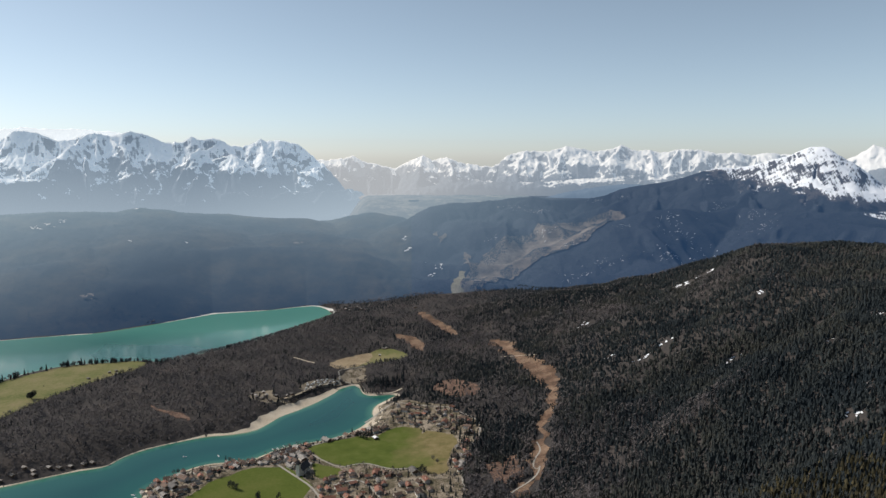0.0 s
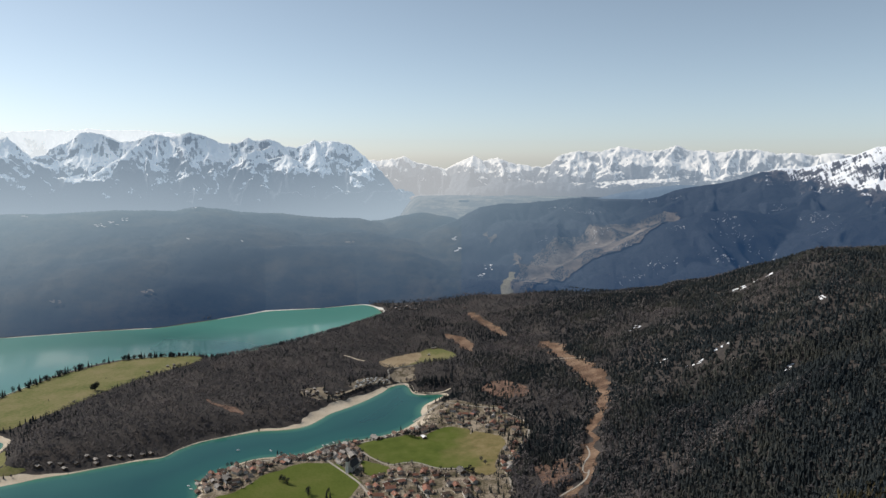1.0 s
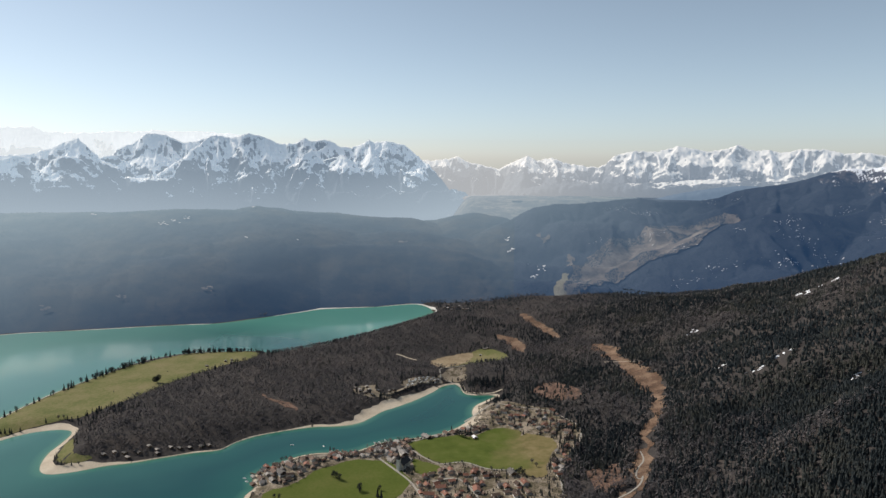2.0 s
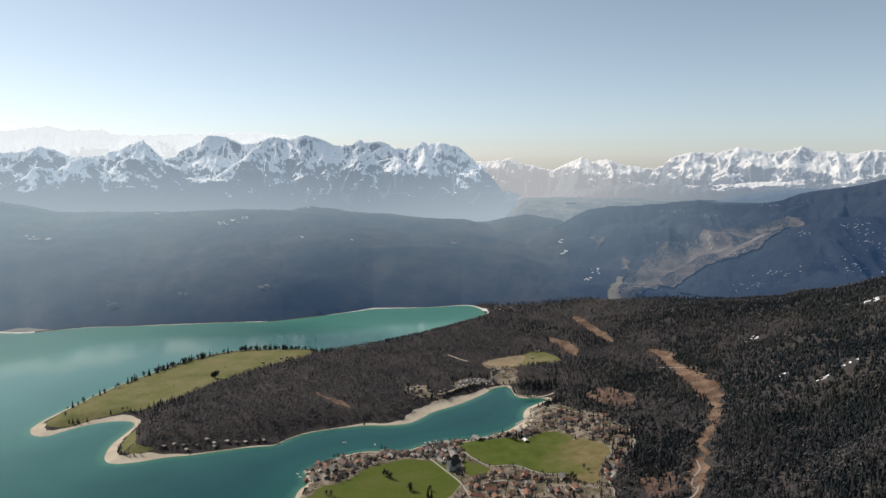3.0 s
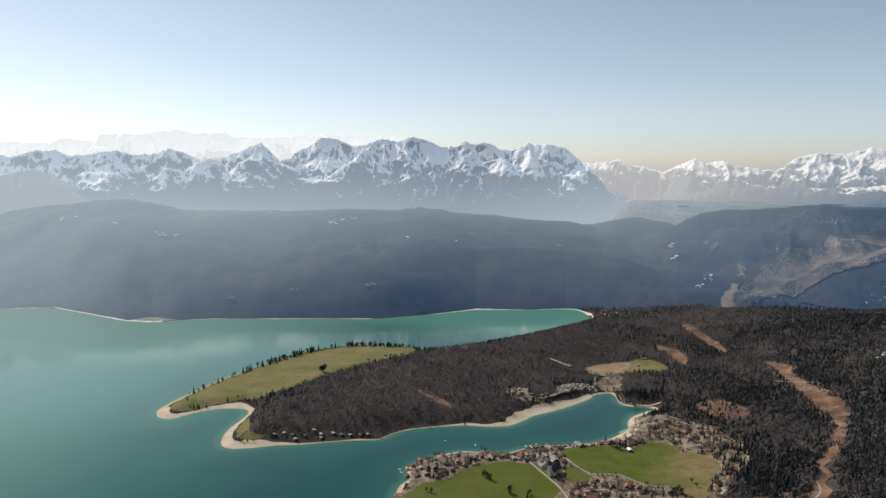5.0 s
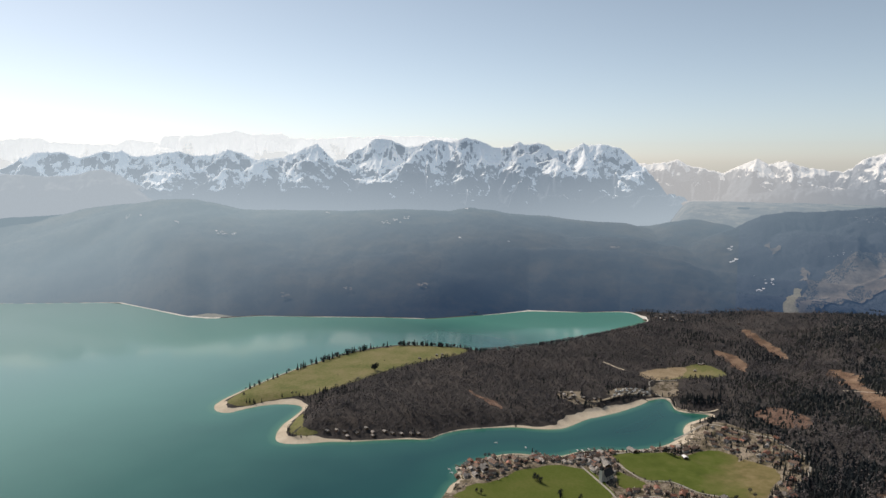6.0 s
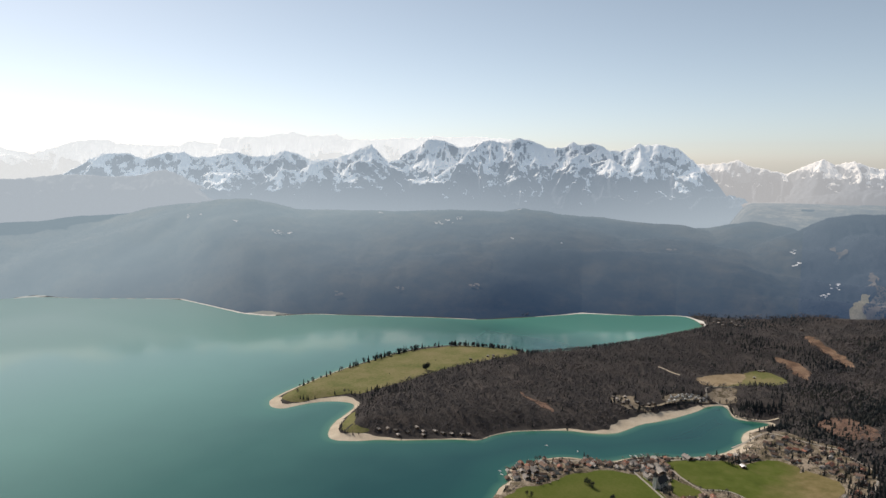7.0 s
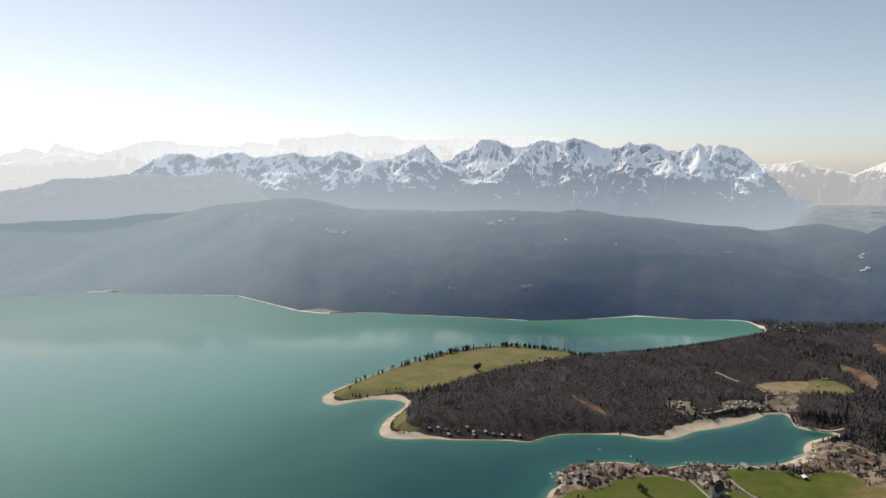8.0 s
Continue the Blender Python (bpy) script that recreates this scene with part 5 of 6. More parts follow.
def open_trees(x, y):
    """Thick at the ragged edge of the open hillside, in strips and clumps over it."""
    inner = edge_distance(OPEN_SLOPE, x, y)
    return inside(OPEN_SLOPE, x, y) & (0.9 * fbm(x / 70 + y / 160, y / 60 - x / 120, 47, 4) + 1.1 * smooth(60, 0, inner) > 0.42)


x, y = scatter(60000, 60, 910, 2660, 3540, open_trees, 48)
wood("backdrop_wood", cone_tree(1, 5), x, y, peak_z(x, y) + 5, 8, MAT_PEAK_TREES, "scattered spruces and hedges on the open hillside", 49, 1.6, True)


def hills_z(x, y):
    return hill_surface(x, y)


GROUPS = [(443, 3507, 22, 8, 5), (487, 3519, 16, 8, 5), (308, 3591, 16, 8, 4), (369, 3564, 22, 8, 6), (821, 3682, 24, 6, 6), (939, 3680, 16, 6, 4), (480, 3215, 22, 18, 8), (541, 2945, 20, 10, 6),
          (656, 2716, 30, 14, 8), (760, 2964, 20, 10, 5), (963, 3002, 26, 16, 10), (977, 2895, 26, 14, 10), (876, 2715, 22, 16, 10), (949, 2699, 20, 12, 6), (1391, 3088, 24, 26, 10),
          (1300, 2830, 22, 24, 10), (1040, 2803, 26, 18, 6), (1278, 3252, 24, 14, 6), (535, 2662, 26, 10, 8), (221, 3161, 12, 8, 3)]
spots = [(x + rs.normal(0, 1.4 * w), y + rs.normal(0, 1.5 * d), rs.uniform(0.8, 2.2) ** 2, rs.uniform(0.5, 1.5)) for x, y, w, d, n in GROUPS for _ in range(3 * n)]
patches("snow_patch", spots, peak_z, MAT_SNOW, "scattered snow patches in the wood below the summit", "snow", 9, 2)
GROUPS = [(-2776, 2330, 14, 10, 5), (-2717, 2347, 8, 6, 3), (-2469, 2337, 10, 8, 4), (-2240, 2365, 20, 9, 9), (-2190, 2406, 14, 8, 7), (-2031, 2909, 10, 7, 5), (-1694, 2900, 14, 9, 7), (-1667, 2936, 16, 10, 8), (-1641, 3001, 14, 8, 8), (-1427, 3252, 6, 5, 3),
          (-1281, 2854, 7, 5, 3), (-1083, 2927, 5, 4, 2), (-537, 3814, 8, 5, 4), (-179, 3257, 5, 16, 5), (-169, 3144, 9, 7, 5), (-159, 3148, 6, 5, 3), (-47, 3048, 14, 8, 6), (-45, 2909, 7, 10, 5), (-10, 2943, 10, 8, 6)]
spots = [(x + rs.normal(0, w), y + rs.normal(0, d), rs.uniform(3, 10), rs.uniform(1.6, 4)) for x, y, w, d, n in GROUPS for _ in range(n)]


def all_hills_z(x, y):
    return np.maximum(hills_z(x, y), peak_z(x, y))


patches("snow_patch", spots, all_hills_z, MAT_SNOW, "small snow-covered clearings on the hazy hills", "snow", 10, 3)
spots = [(x + rs.normal(0, 14), y + rs.normal(0, 9), rs.uniform(4, 16), rs.uniform(3, 8)) for x, y in ((-2222, 2384), (-657, 3127), (-1490, 2249), (-1237, 2382), (-1683, 2103)) for _ in range(6)]
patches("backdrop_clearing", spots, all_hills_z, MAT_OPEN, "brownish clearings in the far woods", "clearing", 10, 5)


# ---- things: helpers ----
def part(name, bm, material, parent, label=""):
    """Links a bmesh as one mesh object under a thing or a part."""
    me = bpy.data.meshes.new(name)
    bmesh.ops.recalc_face_normals(bm, faces=bm.faces)
    bm.to_mesh(me)
    bm.free()
    me.materials.append(material)
    ob = new(name, me)
    ob.parent = parent
    if label:
        ob["label"] = label
    return ob


def add_box(bm, x0, x1, y0, y1, z0, z1):
    v = [bm.verts.new((x, y, z)) for z in (z0, z1) for x, y in ((x0, y0), (x1, y0), (x1, y1), (x0, y1))]
    for f in ((3, 2, 1, 0), (4, 5, 6, 7), (0, 1, 5, 4), (1, 2, 6, 5), (2, 3, 7, 6), (3, 0, 4, 7)):
        bm.faces.new([v[i] for i in f])
    return bm


def box(x0, x1, y0, y1, z0, z1):
    return add_box(bmesh.new(), x0, x1, y0, y1, z0, z1)


def prism(profile, y0, y1):
    """A closed outline in x and z, drawn out along y."""
    bm = bmesh.new()
    a = [bm.verts.new((x, y0, z)) for x, z in profile]
    b = [bm.verts.new((x, y1, z)) for x, z in profile]
    n = len(profile)
    bm.faces.new(a)
    bm.faces.new(b[::-1])
    for i in range(n):
        bm.faces.new((a[i], a[(i + 1) % n], b[(i + 1) % n], b[i]))
    return bm


def object_tint(name, dark, light, scale=0.6, rough=0.85):
    """Paint, tiles or wood: streaks and grime, each object a little different."""
    m, nt, sh = node_material(name)
    rnd = nt.nodes.new("ShaderNodeObjectInfo").outputs["Random"]
    v = sum_node(nt, "MULTIPLY_ADD", noise_node(nt, scale, 4, 0.6), 0.45, sum_node(nt, "MULTIPLY", rnd, 0.6))
    link(nt, ramp_node(nt, v, [(0.2, dark), (0.8, light)]), sh.inputs["Base Color"])
    sh.inputs["Roughness"].default_value = rough
    sh.inputs["Specular IOR Level"].default_value = 0.2
    return m


MAT_PLASTER = object_tint("white_plaster", (0.58, 0.54, 0.47), (0.84, 0.81, 0.75))
MAT_TIMBER = object_tint("weathered_timber", (0.06, 0.04, 0.028), (0.17, 0.115, 0.075))
ROOFS = [object_tint("red_tile", (0.115, 0.054, 0.038), (0.33, 0.165, 0.118)), object_tint("brown_tile", (0.060, 0.043, 0.035), (0.20, 0.138, 0.108)),
         object_tint("grey_roof", (0.075, 0.070, 0.067), (0.40, 0.365, 0.335)), object_tint("dark_slate", (0.025, 0.025, 0.028), (0.07, 0.068, 0.068))]
ROOF_WORDS = ["red-tiled", "brown-tiled", "grey", "dark"]
MAT_PANE = node_material("window_pane")[0]
MAT_PANE.node_tree.nodes["Principled BSDF"].inputs["Base Color"].default_value = (0.02, 0.025, 0.03, 1)
MAT_PANE.node_tree.nodes["Principled BSDF"].inputs["Roughness"].default_value = 0.08
MAT_WHITE = object_tint("white_paint", (0.70, 0.70, 0.68), (0.86, 0.86, 0.85))
MAT_BARK = object_tint("bark", (0.035, 0.026, 0.02), (0.085, 0.066, 0.05), 2.0)


def make_house(w, l, eave, rise, roof, timber_top=True):
    """A gabled alpine house: walls, thick roof with wide eaves, chimney, windows, door and balcony."""
    ob = new("house")
    h = w / 2
    part("wall", prism([(-h, -1.5), (h, -1.5), (h, eave), (0, eave + rise), (-h, eave)], -l / 2, l / 2), MAT_PLASTER, ob, "white plastered wall")
    if timber_top:
        part("gable_boarding", prism([(-h - 0.06, eave - 2.2), (h + 0.06, eave - 2.2), (h + 0.06, eave), (0, eave + rise - 0.05), (-h - 0.06, eave)], -l / 2 - 0.07, l / 2 + 0.07), MAT_TIMBER, ob, "brown timber upper storey")
    o, th, k = 1.3, 0.35, rise / h
    top = part("roof", prism([(-h - o, eave - o * k), (0, eave + rise), (h + o, eave - o * k), (h + o, eave - o * k + th), (0, eave + rise + th), (-h - o, eave - o * k + th)], -l / 2 - 1.3, l / 2 + 1.3), roof, ob)
    part("chimney", box(h * 0.3, h * 0.3 + 0.8, l * 0.1, l * 0.1 + 0.8, eave + rise * 0.3, eave + rise + 1.2), MAT_PLASTER, top, "pale rendered chimney")
    for side in (-1, 1):
        for q in (-0.28, 0.05, 0.33):
            part("window", box(side * h - 0.08, side * h + 0.08, l * q - 0.6, l * q + 0.6, 1.0, 2.3), MAT_PANE, ob)
    for q in (-0.26, 0.26):
        part("window", box(w * q - 0.6, w * q + 0.6, -l / 2 - 0.1, -l / 2 + 0.1, 1.0, 2.4), MAT_PANE, ob)
    part("door", box(-0.55, 0.55, -l / 2 - 0.09, -l / 2 + 0.05, 0, 2.1), MAT_TIMBER, ob)
    part("balcony", box(-h * 0.8, h * 0.8, -l / 2 - 1.2, -l / 2, 2.7, 3.7), MAT_TIMBER, ob, "dark wooden balcony")
    return ob


def put(ob, x, y, turn, z=None):
    zz = float(ground_z(np.array([x]), np.array([y]))[0]) + 0.5 if z is None else z
    return pose(x, y, zz, 0, 0, turn)


HOUSES = []
for k, (w, l, eave, rise) in enumerate([(7.6, 9.5, 4.4, 2.2), (8, 12, 4.8, 2.3), (10.5, 17, 5.8, 2.8), (6.5, 8, 3.2, 1.8)]):
    for r in range(3):
        ob = make_house(w, l, eave, rise, ROOFS[r], (k + r) % 3 == 1)
        tagged(ob, "white and timber alpine house with a %s roof" % ROOF_WORDS[r], "house", "village houses")
        HOUSES.append((ob, max(w, l) / 2 + 1.0, r))
ZONES = [  # outline, houses, bearing of the roof ridge, weights of red, brown and grey roofs, shrink
    ([(-512, 1129), (-486, 1178), (-443, 1199), (-389, 1177), (-410, 1141), (-424, 1108), (-436, 1090), (-496, 1081)], 38, 40, (0.12, 0.58, 0.30)),
    ([(-390, 1181), (-399, 1238), (-321, 1243), (-307, 1270), (-252, 1311), (-262, 1282), (-290, 1214), (-351, 1206)], 46, 55, (0.25, 0.52, 0.23)),
    ([(-301, 1273), (-259, 1282), (-238, 1238), (-236, 1200), (-275, 1198), (-289, 1222)], 20, 45, (0.1, 0.5, 0.4)),
    ([(-212, 1126), (-185, 1182), (-148, 1207), (-84, 1178), (-44, 1174), (-26, 1150), (-16, 1030), (-182, 1030)], 66, 20, (0.5, 0.42, 0.08)),
    ([(-246, 1311), (-188, 1361), (-163, 1384), (-111, 1396), (-142, 1361), (-165, 1362), (-207, 1336)], 28, 55, (0.45, 0.4, 0.15)),
    ([(-118, 1500), (20, 1458), (37, 1424), (70, 1370), (60, 1316), (20, 1352), (-76, 1408), (-112, 1424)], 44, -20, (0.25, 0.6, 0.15)),
    ([(31, 1296), (70, 1306), (53, 1223), (28, 1164), (15, 1180), (22, 1250)], 18, 10, (0.3, 0.4, 0.3)),
]
rs = np.random.RandomState(12)
taken = [(-249, 1182, 20.0), (-135, 1337, 9.0)]
first = set()
for outline, count, ridge, weights in ZONES:
    poly = np.array(outline, float)
    made = tries = 0
    while made < count and tries < 2600:
        tries += 1
        x, y = rs.uniform(poly[:, 0].min(), poly[:, 0].max()), rs.uniform(poly[:, 1].min(), poly[:, 1].max())
        if not inside(poly, np.array([x]), np.array([y]))[0]:
            continue
        r = rs.choice(3, p=weights)
        k = rs.choice(4, p=(0.32, 0.30, 0.15, 0.23))
        ob, rad, _ = HOUSES[k * 3 + r]
        if any((x - a) ** 2 + (y - b) ** 2 < (0.80 * (rad + c)) ** 2 for a, b, c in taken):
            continue
        m = put(ob, x, y, ridge + rs.choice([0, 90, 180]) + rs.normal(0, 9))
        if ob in first:
            n = copy_thing(ob, m)
            n.matrix_basis = m @ Matrix.Scale(rs.uniform(0.66, 1.06), 4)
        else:
            ob.matrix_basis = m
            first.add(ob)
        taken.append((x, y, rad))
        made += 1
for ob, rad, _ in HOUSES:
    if ob not in first:
        ob.matrix_basis = put(ob, -120 + rad, 1130, 20)

# Hedges, shrubs and fruit trees in the gardens.
gx0, gy0 = scatter(9500, -505, 80, 1030, 1545, lambda x, y: inside(VILLAGE, x, y) & (ground_z(x, y) > 1.6) & (fbm(x / 22, y / 22, 501, 3) > -0.2), 502)
free = ~np.any([inside(p, gx0, gy0) for p in (FIELD_WEST, FIELD_CHURCH, FIELD_MAIN, FIELD_DRY)], 0)
for hx, hy, rad in taken:
    free &= (gx0 - hx) ** 2 + (gy0 - hy) ** 2 > (0.66 * rad) ** 2
gx0, gy0 = gx0[free], gy0[free]
pick = lattice(np.floor(gx0 * 3), np.floor(gy0 * 3), 9) < 0.3
wood("garden_conifers", cone_tree(), gx0[pick], gy0[pick], ground_z(gx0[pick], gy0[pick]) + 0.4, 6.5, MAT_CONIFER, "dark garden conifers and hedges between the houses", 503, 1.2)
wood("garden_shrubs", twig_tree(20, 6, 0.42), gx0[~pick], gy0[~pick], ground_z(gx0[~pick], gy0[~pick]) + 0.4, 4.2, MAT_BARE, "bare fruit trees and shrubs in the gardens", 504, 1.2)

# Church with its tower.
church = tagged(new("church"), "white village church with a steep dark roof and a tower", "church")
part("nave", prism([(-7, -1), (7, -1), (7, 9), (0, 17), (-7, 9)], -14, 12), MAT_PLASTER, church, "white plastered nave")
part("roof", prism([(-8, 8.2), (0, 17.3), (8, 8.2), (8, 8.6), (0, 17.8), (-8, 8.6)], -14.6, 12.6), ROOFS[3], church, "steep dark roof")
tower = part("tower", box(-3, 3, 12, 18, -1, 21), MAT_PLASTER, church, "square white tower")
bm = bmesh.new()
corner = [bm.verts.new(c) for c in ((-3.4, 11.6, 21), (3.4, 11.6, 21), (3.4, 18.4, 21), (-3.4, 18.4, 21))]
tip = bm.verts.new((0, 15, 31))
bm.faces.new(corner[::-1])
for i in range(4):
    bm.faces.new((corner[i], corner[(i + 1) % 4], tip))
part("spire", bm, ROOFS[3], tower, "dark pointed spire")
for q in (-9, -4, 1, 6):
    for side in (-1, 1):
        part("window", box(side * 7 - 0.1, side * 7 + 0.1, q - 0.7, q + 0.7, 2.5, 7), MAT_PANE, church)
church.matrix_basis = put(church, -249, 1182, 160)


def make_hut(w, l, h, roof, name="hut"):
    ob = new(name)
    part("wall", prism([(-w / 2, -1), (w / 2, -1), (w / 2, h), (0, h + w * 0.22), (-w / 2, h)], -l / 2, l / 2), MAT_TIMBER, ob, "weathered board wall")
    part("roof", prism([(-w / 2 - 0.6, h - 0.25), (0, h + w * 0.22), (w / 2 + 0.6, h - 0.25), (w / 2 + 0.6, h), (0, h + w * 0.22 + 0.25), (-w / 2 - 0.6, h)], -l / 2 - 0.6, l / 2 + 0.6), roof, ob)
    part("door", box(-0.6, 0.6, -l / 2 - 0.08, -l / 2 + 0.05, 0, 2), MAT_PANE, ob)
    return ob


barn = tagged(make_hut(8, 11, 3.4, MAT_WHITE, "barn"), "small barn with a bright pale roof in the meadow", "barn")
barn.matrix_basis = put(barn, -135, 1337, 30)
hut = tagged(make_hut(6, 9, 2.8, ROOFS[2]), "low timber hut with a grey roof behind the shore", "hut", "shore huts")
hut.matrix_basis = put(hut, -816, 1147, 60)
for x, y, a in [(-800, 1158, 50), (-782, 1161, 70), (-758, 1169, 60), (-749, 1190, 55), (-731, 1187, 50), (-711, 1201, 62), (-677, 1211, 60), (-429, 1546, 30), (-417, 1568, 20),
                (-392, 1526, 50), (-405, 1550, 10), (-372, 1545, 60), (-178, 1916, 0), (-164, 1990, 30), (-172, 1984, 80)]:
    copy_thing(hut, put(hut, x, y, a))
for x, y, a in [(-645, 1226, 55), (-658, 1220, 60), (-694, 1204, 65), (-725, 1178, 55), (-770, 1152, 60), (-424, 1535, 20), (-385, 1552, 70), (-360, 1560, 35), (-352, 1572, 40),
                (-410, 1530, 15), (-440, 1556, 40), (-890, 1700, 50), (-862, 1752, 20), (-850, 1764, 40), (-838, 1738, 20)]:
    copy_thing(hut, put(hut, x, y, a))
farm = tagged(make_hut(8, 12, 3.6, ROOFS[2], "farmhouse"), "farm building with a pale roof near the far beach", "house", "far hamlet")
farm.matrix_basis = put(farm, -374, 2539, 20)
for x, y, a in [(-336, 2490, 60), (-319, 2548, 10), (-297, 2504, 45), (-345, 2660, 80), (-319, 2670, 70), (-284, 2660, 75), (-100, 2484, 20), (-410, 2520, 40), (-390, 2500, 15), (-356, 2520, 30), (-340, 2535, 70), (-305, 2525, 20), (-280, 2500, 55), (-270, 2560, 35), (-365, 2575, 80), (-300, 2600, 15)]:
    copy_thing(farm, put(farm, x, y, a))

# Caravans on the camping ground.
van = tagged(new("caravan"), "small white caravan on the gravel camping ground", "caravan", "camping ground caravans")
bm = prism([(-3, 0.5), (-2.6, 0.35), (2.6, 0.35), (3, 0.7), (2.9, 2.3), (2.5, 2.75), (-2.6, 2.75), (-3, 2.2)], -1.15, 1.15)
part("body", bm, MAT_WHITE, van)
for q in (-1.6, 0.2):
    part("window", box(q, q + 1.2, -1.2, -1.12, 1.3, 2.1), MAT_PANE, van)
for side in (-1.05, 0.85):
    wheel = bmesh.new()
    bmesh.ops.create_cone(wheel, cap_ends=True, segments=10, radius1=0.36, radius2=0.36, depth=0.2, matrix=Matrix.Translation((0, side + 0.1, 0.36)) @ Matrix.Rotation(radians(90), 4, "X"))
    part("wheel", wheel, MAT_PANE, van)
spots = [(x, y) for x, y in zip(*scatter(900, -345, -250, 1600, 1700, lambda x, y: inside(CAMP, x, y) & (edge_distance(CAMP, x, y) > 4), 3))]
kept = []
for x, y in spots:
    if all((x - a) ** 2 + (y - b) ** 2 > 8.5 ** 2 for a, b in kept) and len(kept) < 28:
        kept.append((x, y))
for i, (x, y) in enumerate(kept):
    m = put(van, x, y, 40 + rs.choice([0, 90]) + rs.normal(0, 12))
    m.translation.z += 0.2
    if i:
        copy_thing(van, m)
    else:
        van.matrix_basis = m

# Boats and landing stages.
boat = tagged(new("boat"), "small white motor boat on the calm water", "boat", "boats")
hull = bmesh.new()
rings = [(-3.4, 1.0, 0.0), (-1, 1.3, 0.0), (1.6, 1.05, 0.05), (3.6, 0.06, 0.25)]
rows = [[hull.verts.new((y * s, x, z)) for s, z in ((-1, 0.75 + e), (-0.7, -0.2), (0.7, -0.2), (1, 0.75 + e))] for x, y, e in rings]
for a, b in zip(rows, rows[1:]):
    for i in range(4):
        hull.faces.new((a[i], a[(i + 1) % 4], b[(i + 1) % 4], b[i]))
hull.faces.new(rows[0])
hull.faces.new(rows[-1][::-1])
part("hull", hull, MAT_WHITE, boat)
cabin = part("cabin", box(-0.8, 0.8, -1.4, 0.9, 0.75, 1.7), MAT_WHITE, boat)
part("windscreen", box(-0.75, 0.75, 0.9, 0.98, 0.95, 1.6), MAT_PANE, cabin)
boat.matrix_basis = pose(-511, 1099, 0.1, 0, 0, 80)
for x, y, a in [(-426, 1266, 30), (-489, 1262, 100), (-330, 1296, 50), (-322, 1300, 50), (-312, 1312, 55), (-520, 1110, 70)]:
    copy_thing(boat, pose(x, y, 0.1, 0, 0, a))
stage = tagged(new("landing_stage"), "grey plank landing stage on posts in the lake", "jetty", "landing stages")
for i in range(12):
    part("plank", box(-1.2, 1.2, i * 1.2, i * 1.2 + 1.12, 0.85, 0.97), MAT_TIMBER, stage)
for i in (0.3, 6.5, 12.6):
    for s in (-1.1, 1.0):
        part("post", box(s, s + 0.18, i, i + 0.18, -2.5, 1.25), MAT_TIMBER, stage)
stage.matrix_basis = pose(-322, 1285, 0, 0, 0, 25)
for x, y, a in [(-298, 1308, 25), (-505, 1128, 75), (-380, 1242, 20)]:
    copy_thing(stage, pose(x, y, 0, 0, 0, a))


# ---- single trees ----
def make_conifer(seed, tiers=7, sides=9):
    ob = new("conifer_tree")
    r = np.random.RandomState(seed)
    bm = bmesh.new()
    bmesh.ops.create_cone(bm, cap_ends=True, segments=6, radius1=0.3, radius2=0.06, depth=13, matrix=Matrix.Translation((0, 0, 6.0)))
    part("trunk", bm, MAT_BARK, ob)
    bm = bmesh.new()
    for k in range(tiers):
        z0, z1 = 1.2 + 1.85 * k, 4.6 + 1.75 * k
        rad = 3.0 * (1 - k / (tiers + 0.6))
        ring = []
        for s in range(sides * 2):
            a = math.pi * (s + k * 0.4) / sides
            q = rad * (r.uniform(0.8, 1.15) if s % 2 else r.uniform(0.5, 0.7))
            ring.append(bm.verts.new((q * math.cos(a), q * math.sin(a), z0 - 0.6 * (s % 2) + r.normal(0, 0.15))))
        top = bm.verts.new((0, 0, z1))
        for s in range(sides * 2):
            bm.faces.new((ring[s], ring[(s + 1) % (sides * 2)], top))
    part("crown", bm, MAT_CONIFER, ob)
    return ob


def make_bare_tree(seed, clumps=170):
    ob = new("bare_tree")
    r = np.random.RandomState(seed)
    bm = bmesh.new()
    bmesh.ops.create_cone(bm, cap_ends=True, segments=6, radius1=0.35, radius2=0.12, depth=7, matrix=Matrix.Translation((0, 0, 3.2)))
    for k in range(7):
        a = k * 2.4
        tilt = Matrix.Translation((0, 0, 3.0 + 0.5 * k)) @ Matrix.Rotation(a, 4, "Z") @ Matrix.Rotation(radians(42), 4, "Y") @ Matrix.Translation((0, 0, 2.2))
        bmesh.ops.create_cone(bm, cap_ends=False, segments=4, radius1=0.13, radius2=0.03, depth=4.6, matrix=tilt)
    part("trunk", bm, MAT_BARK, ob, "forked brown trunk with bare limbs")
    bm = bmesh.new()
    for k in range(clumps):
        d = r.normal(0, 1, 3)
        d /= np.linalg.norm(d)
        c = d * r.uniform(0.45, 1.0) ** 0.5 * (3.6, 3.6, 3.4) + (0, 0, 7.2)
        vs = [bm.verts.new(c + r.normal(0, 0.55, 3)) for _ in range(3)]
        bm.faces.new(vs)
    part("crown", bm, MAT_BARE, ob)
    return ob


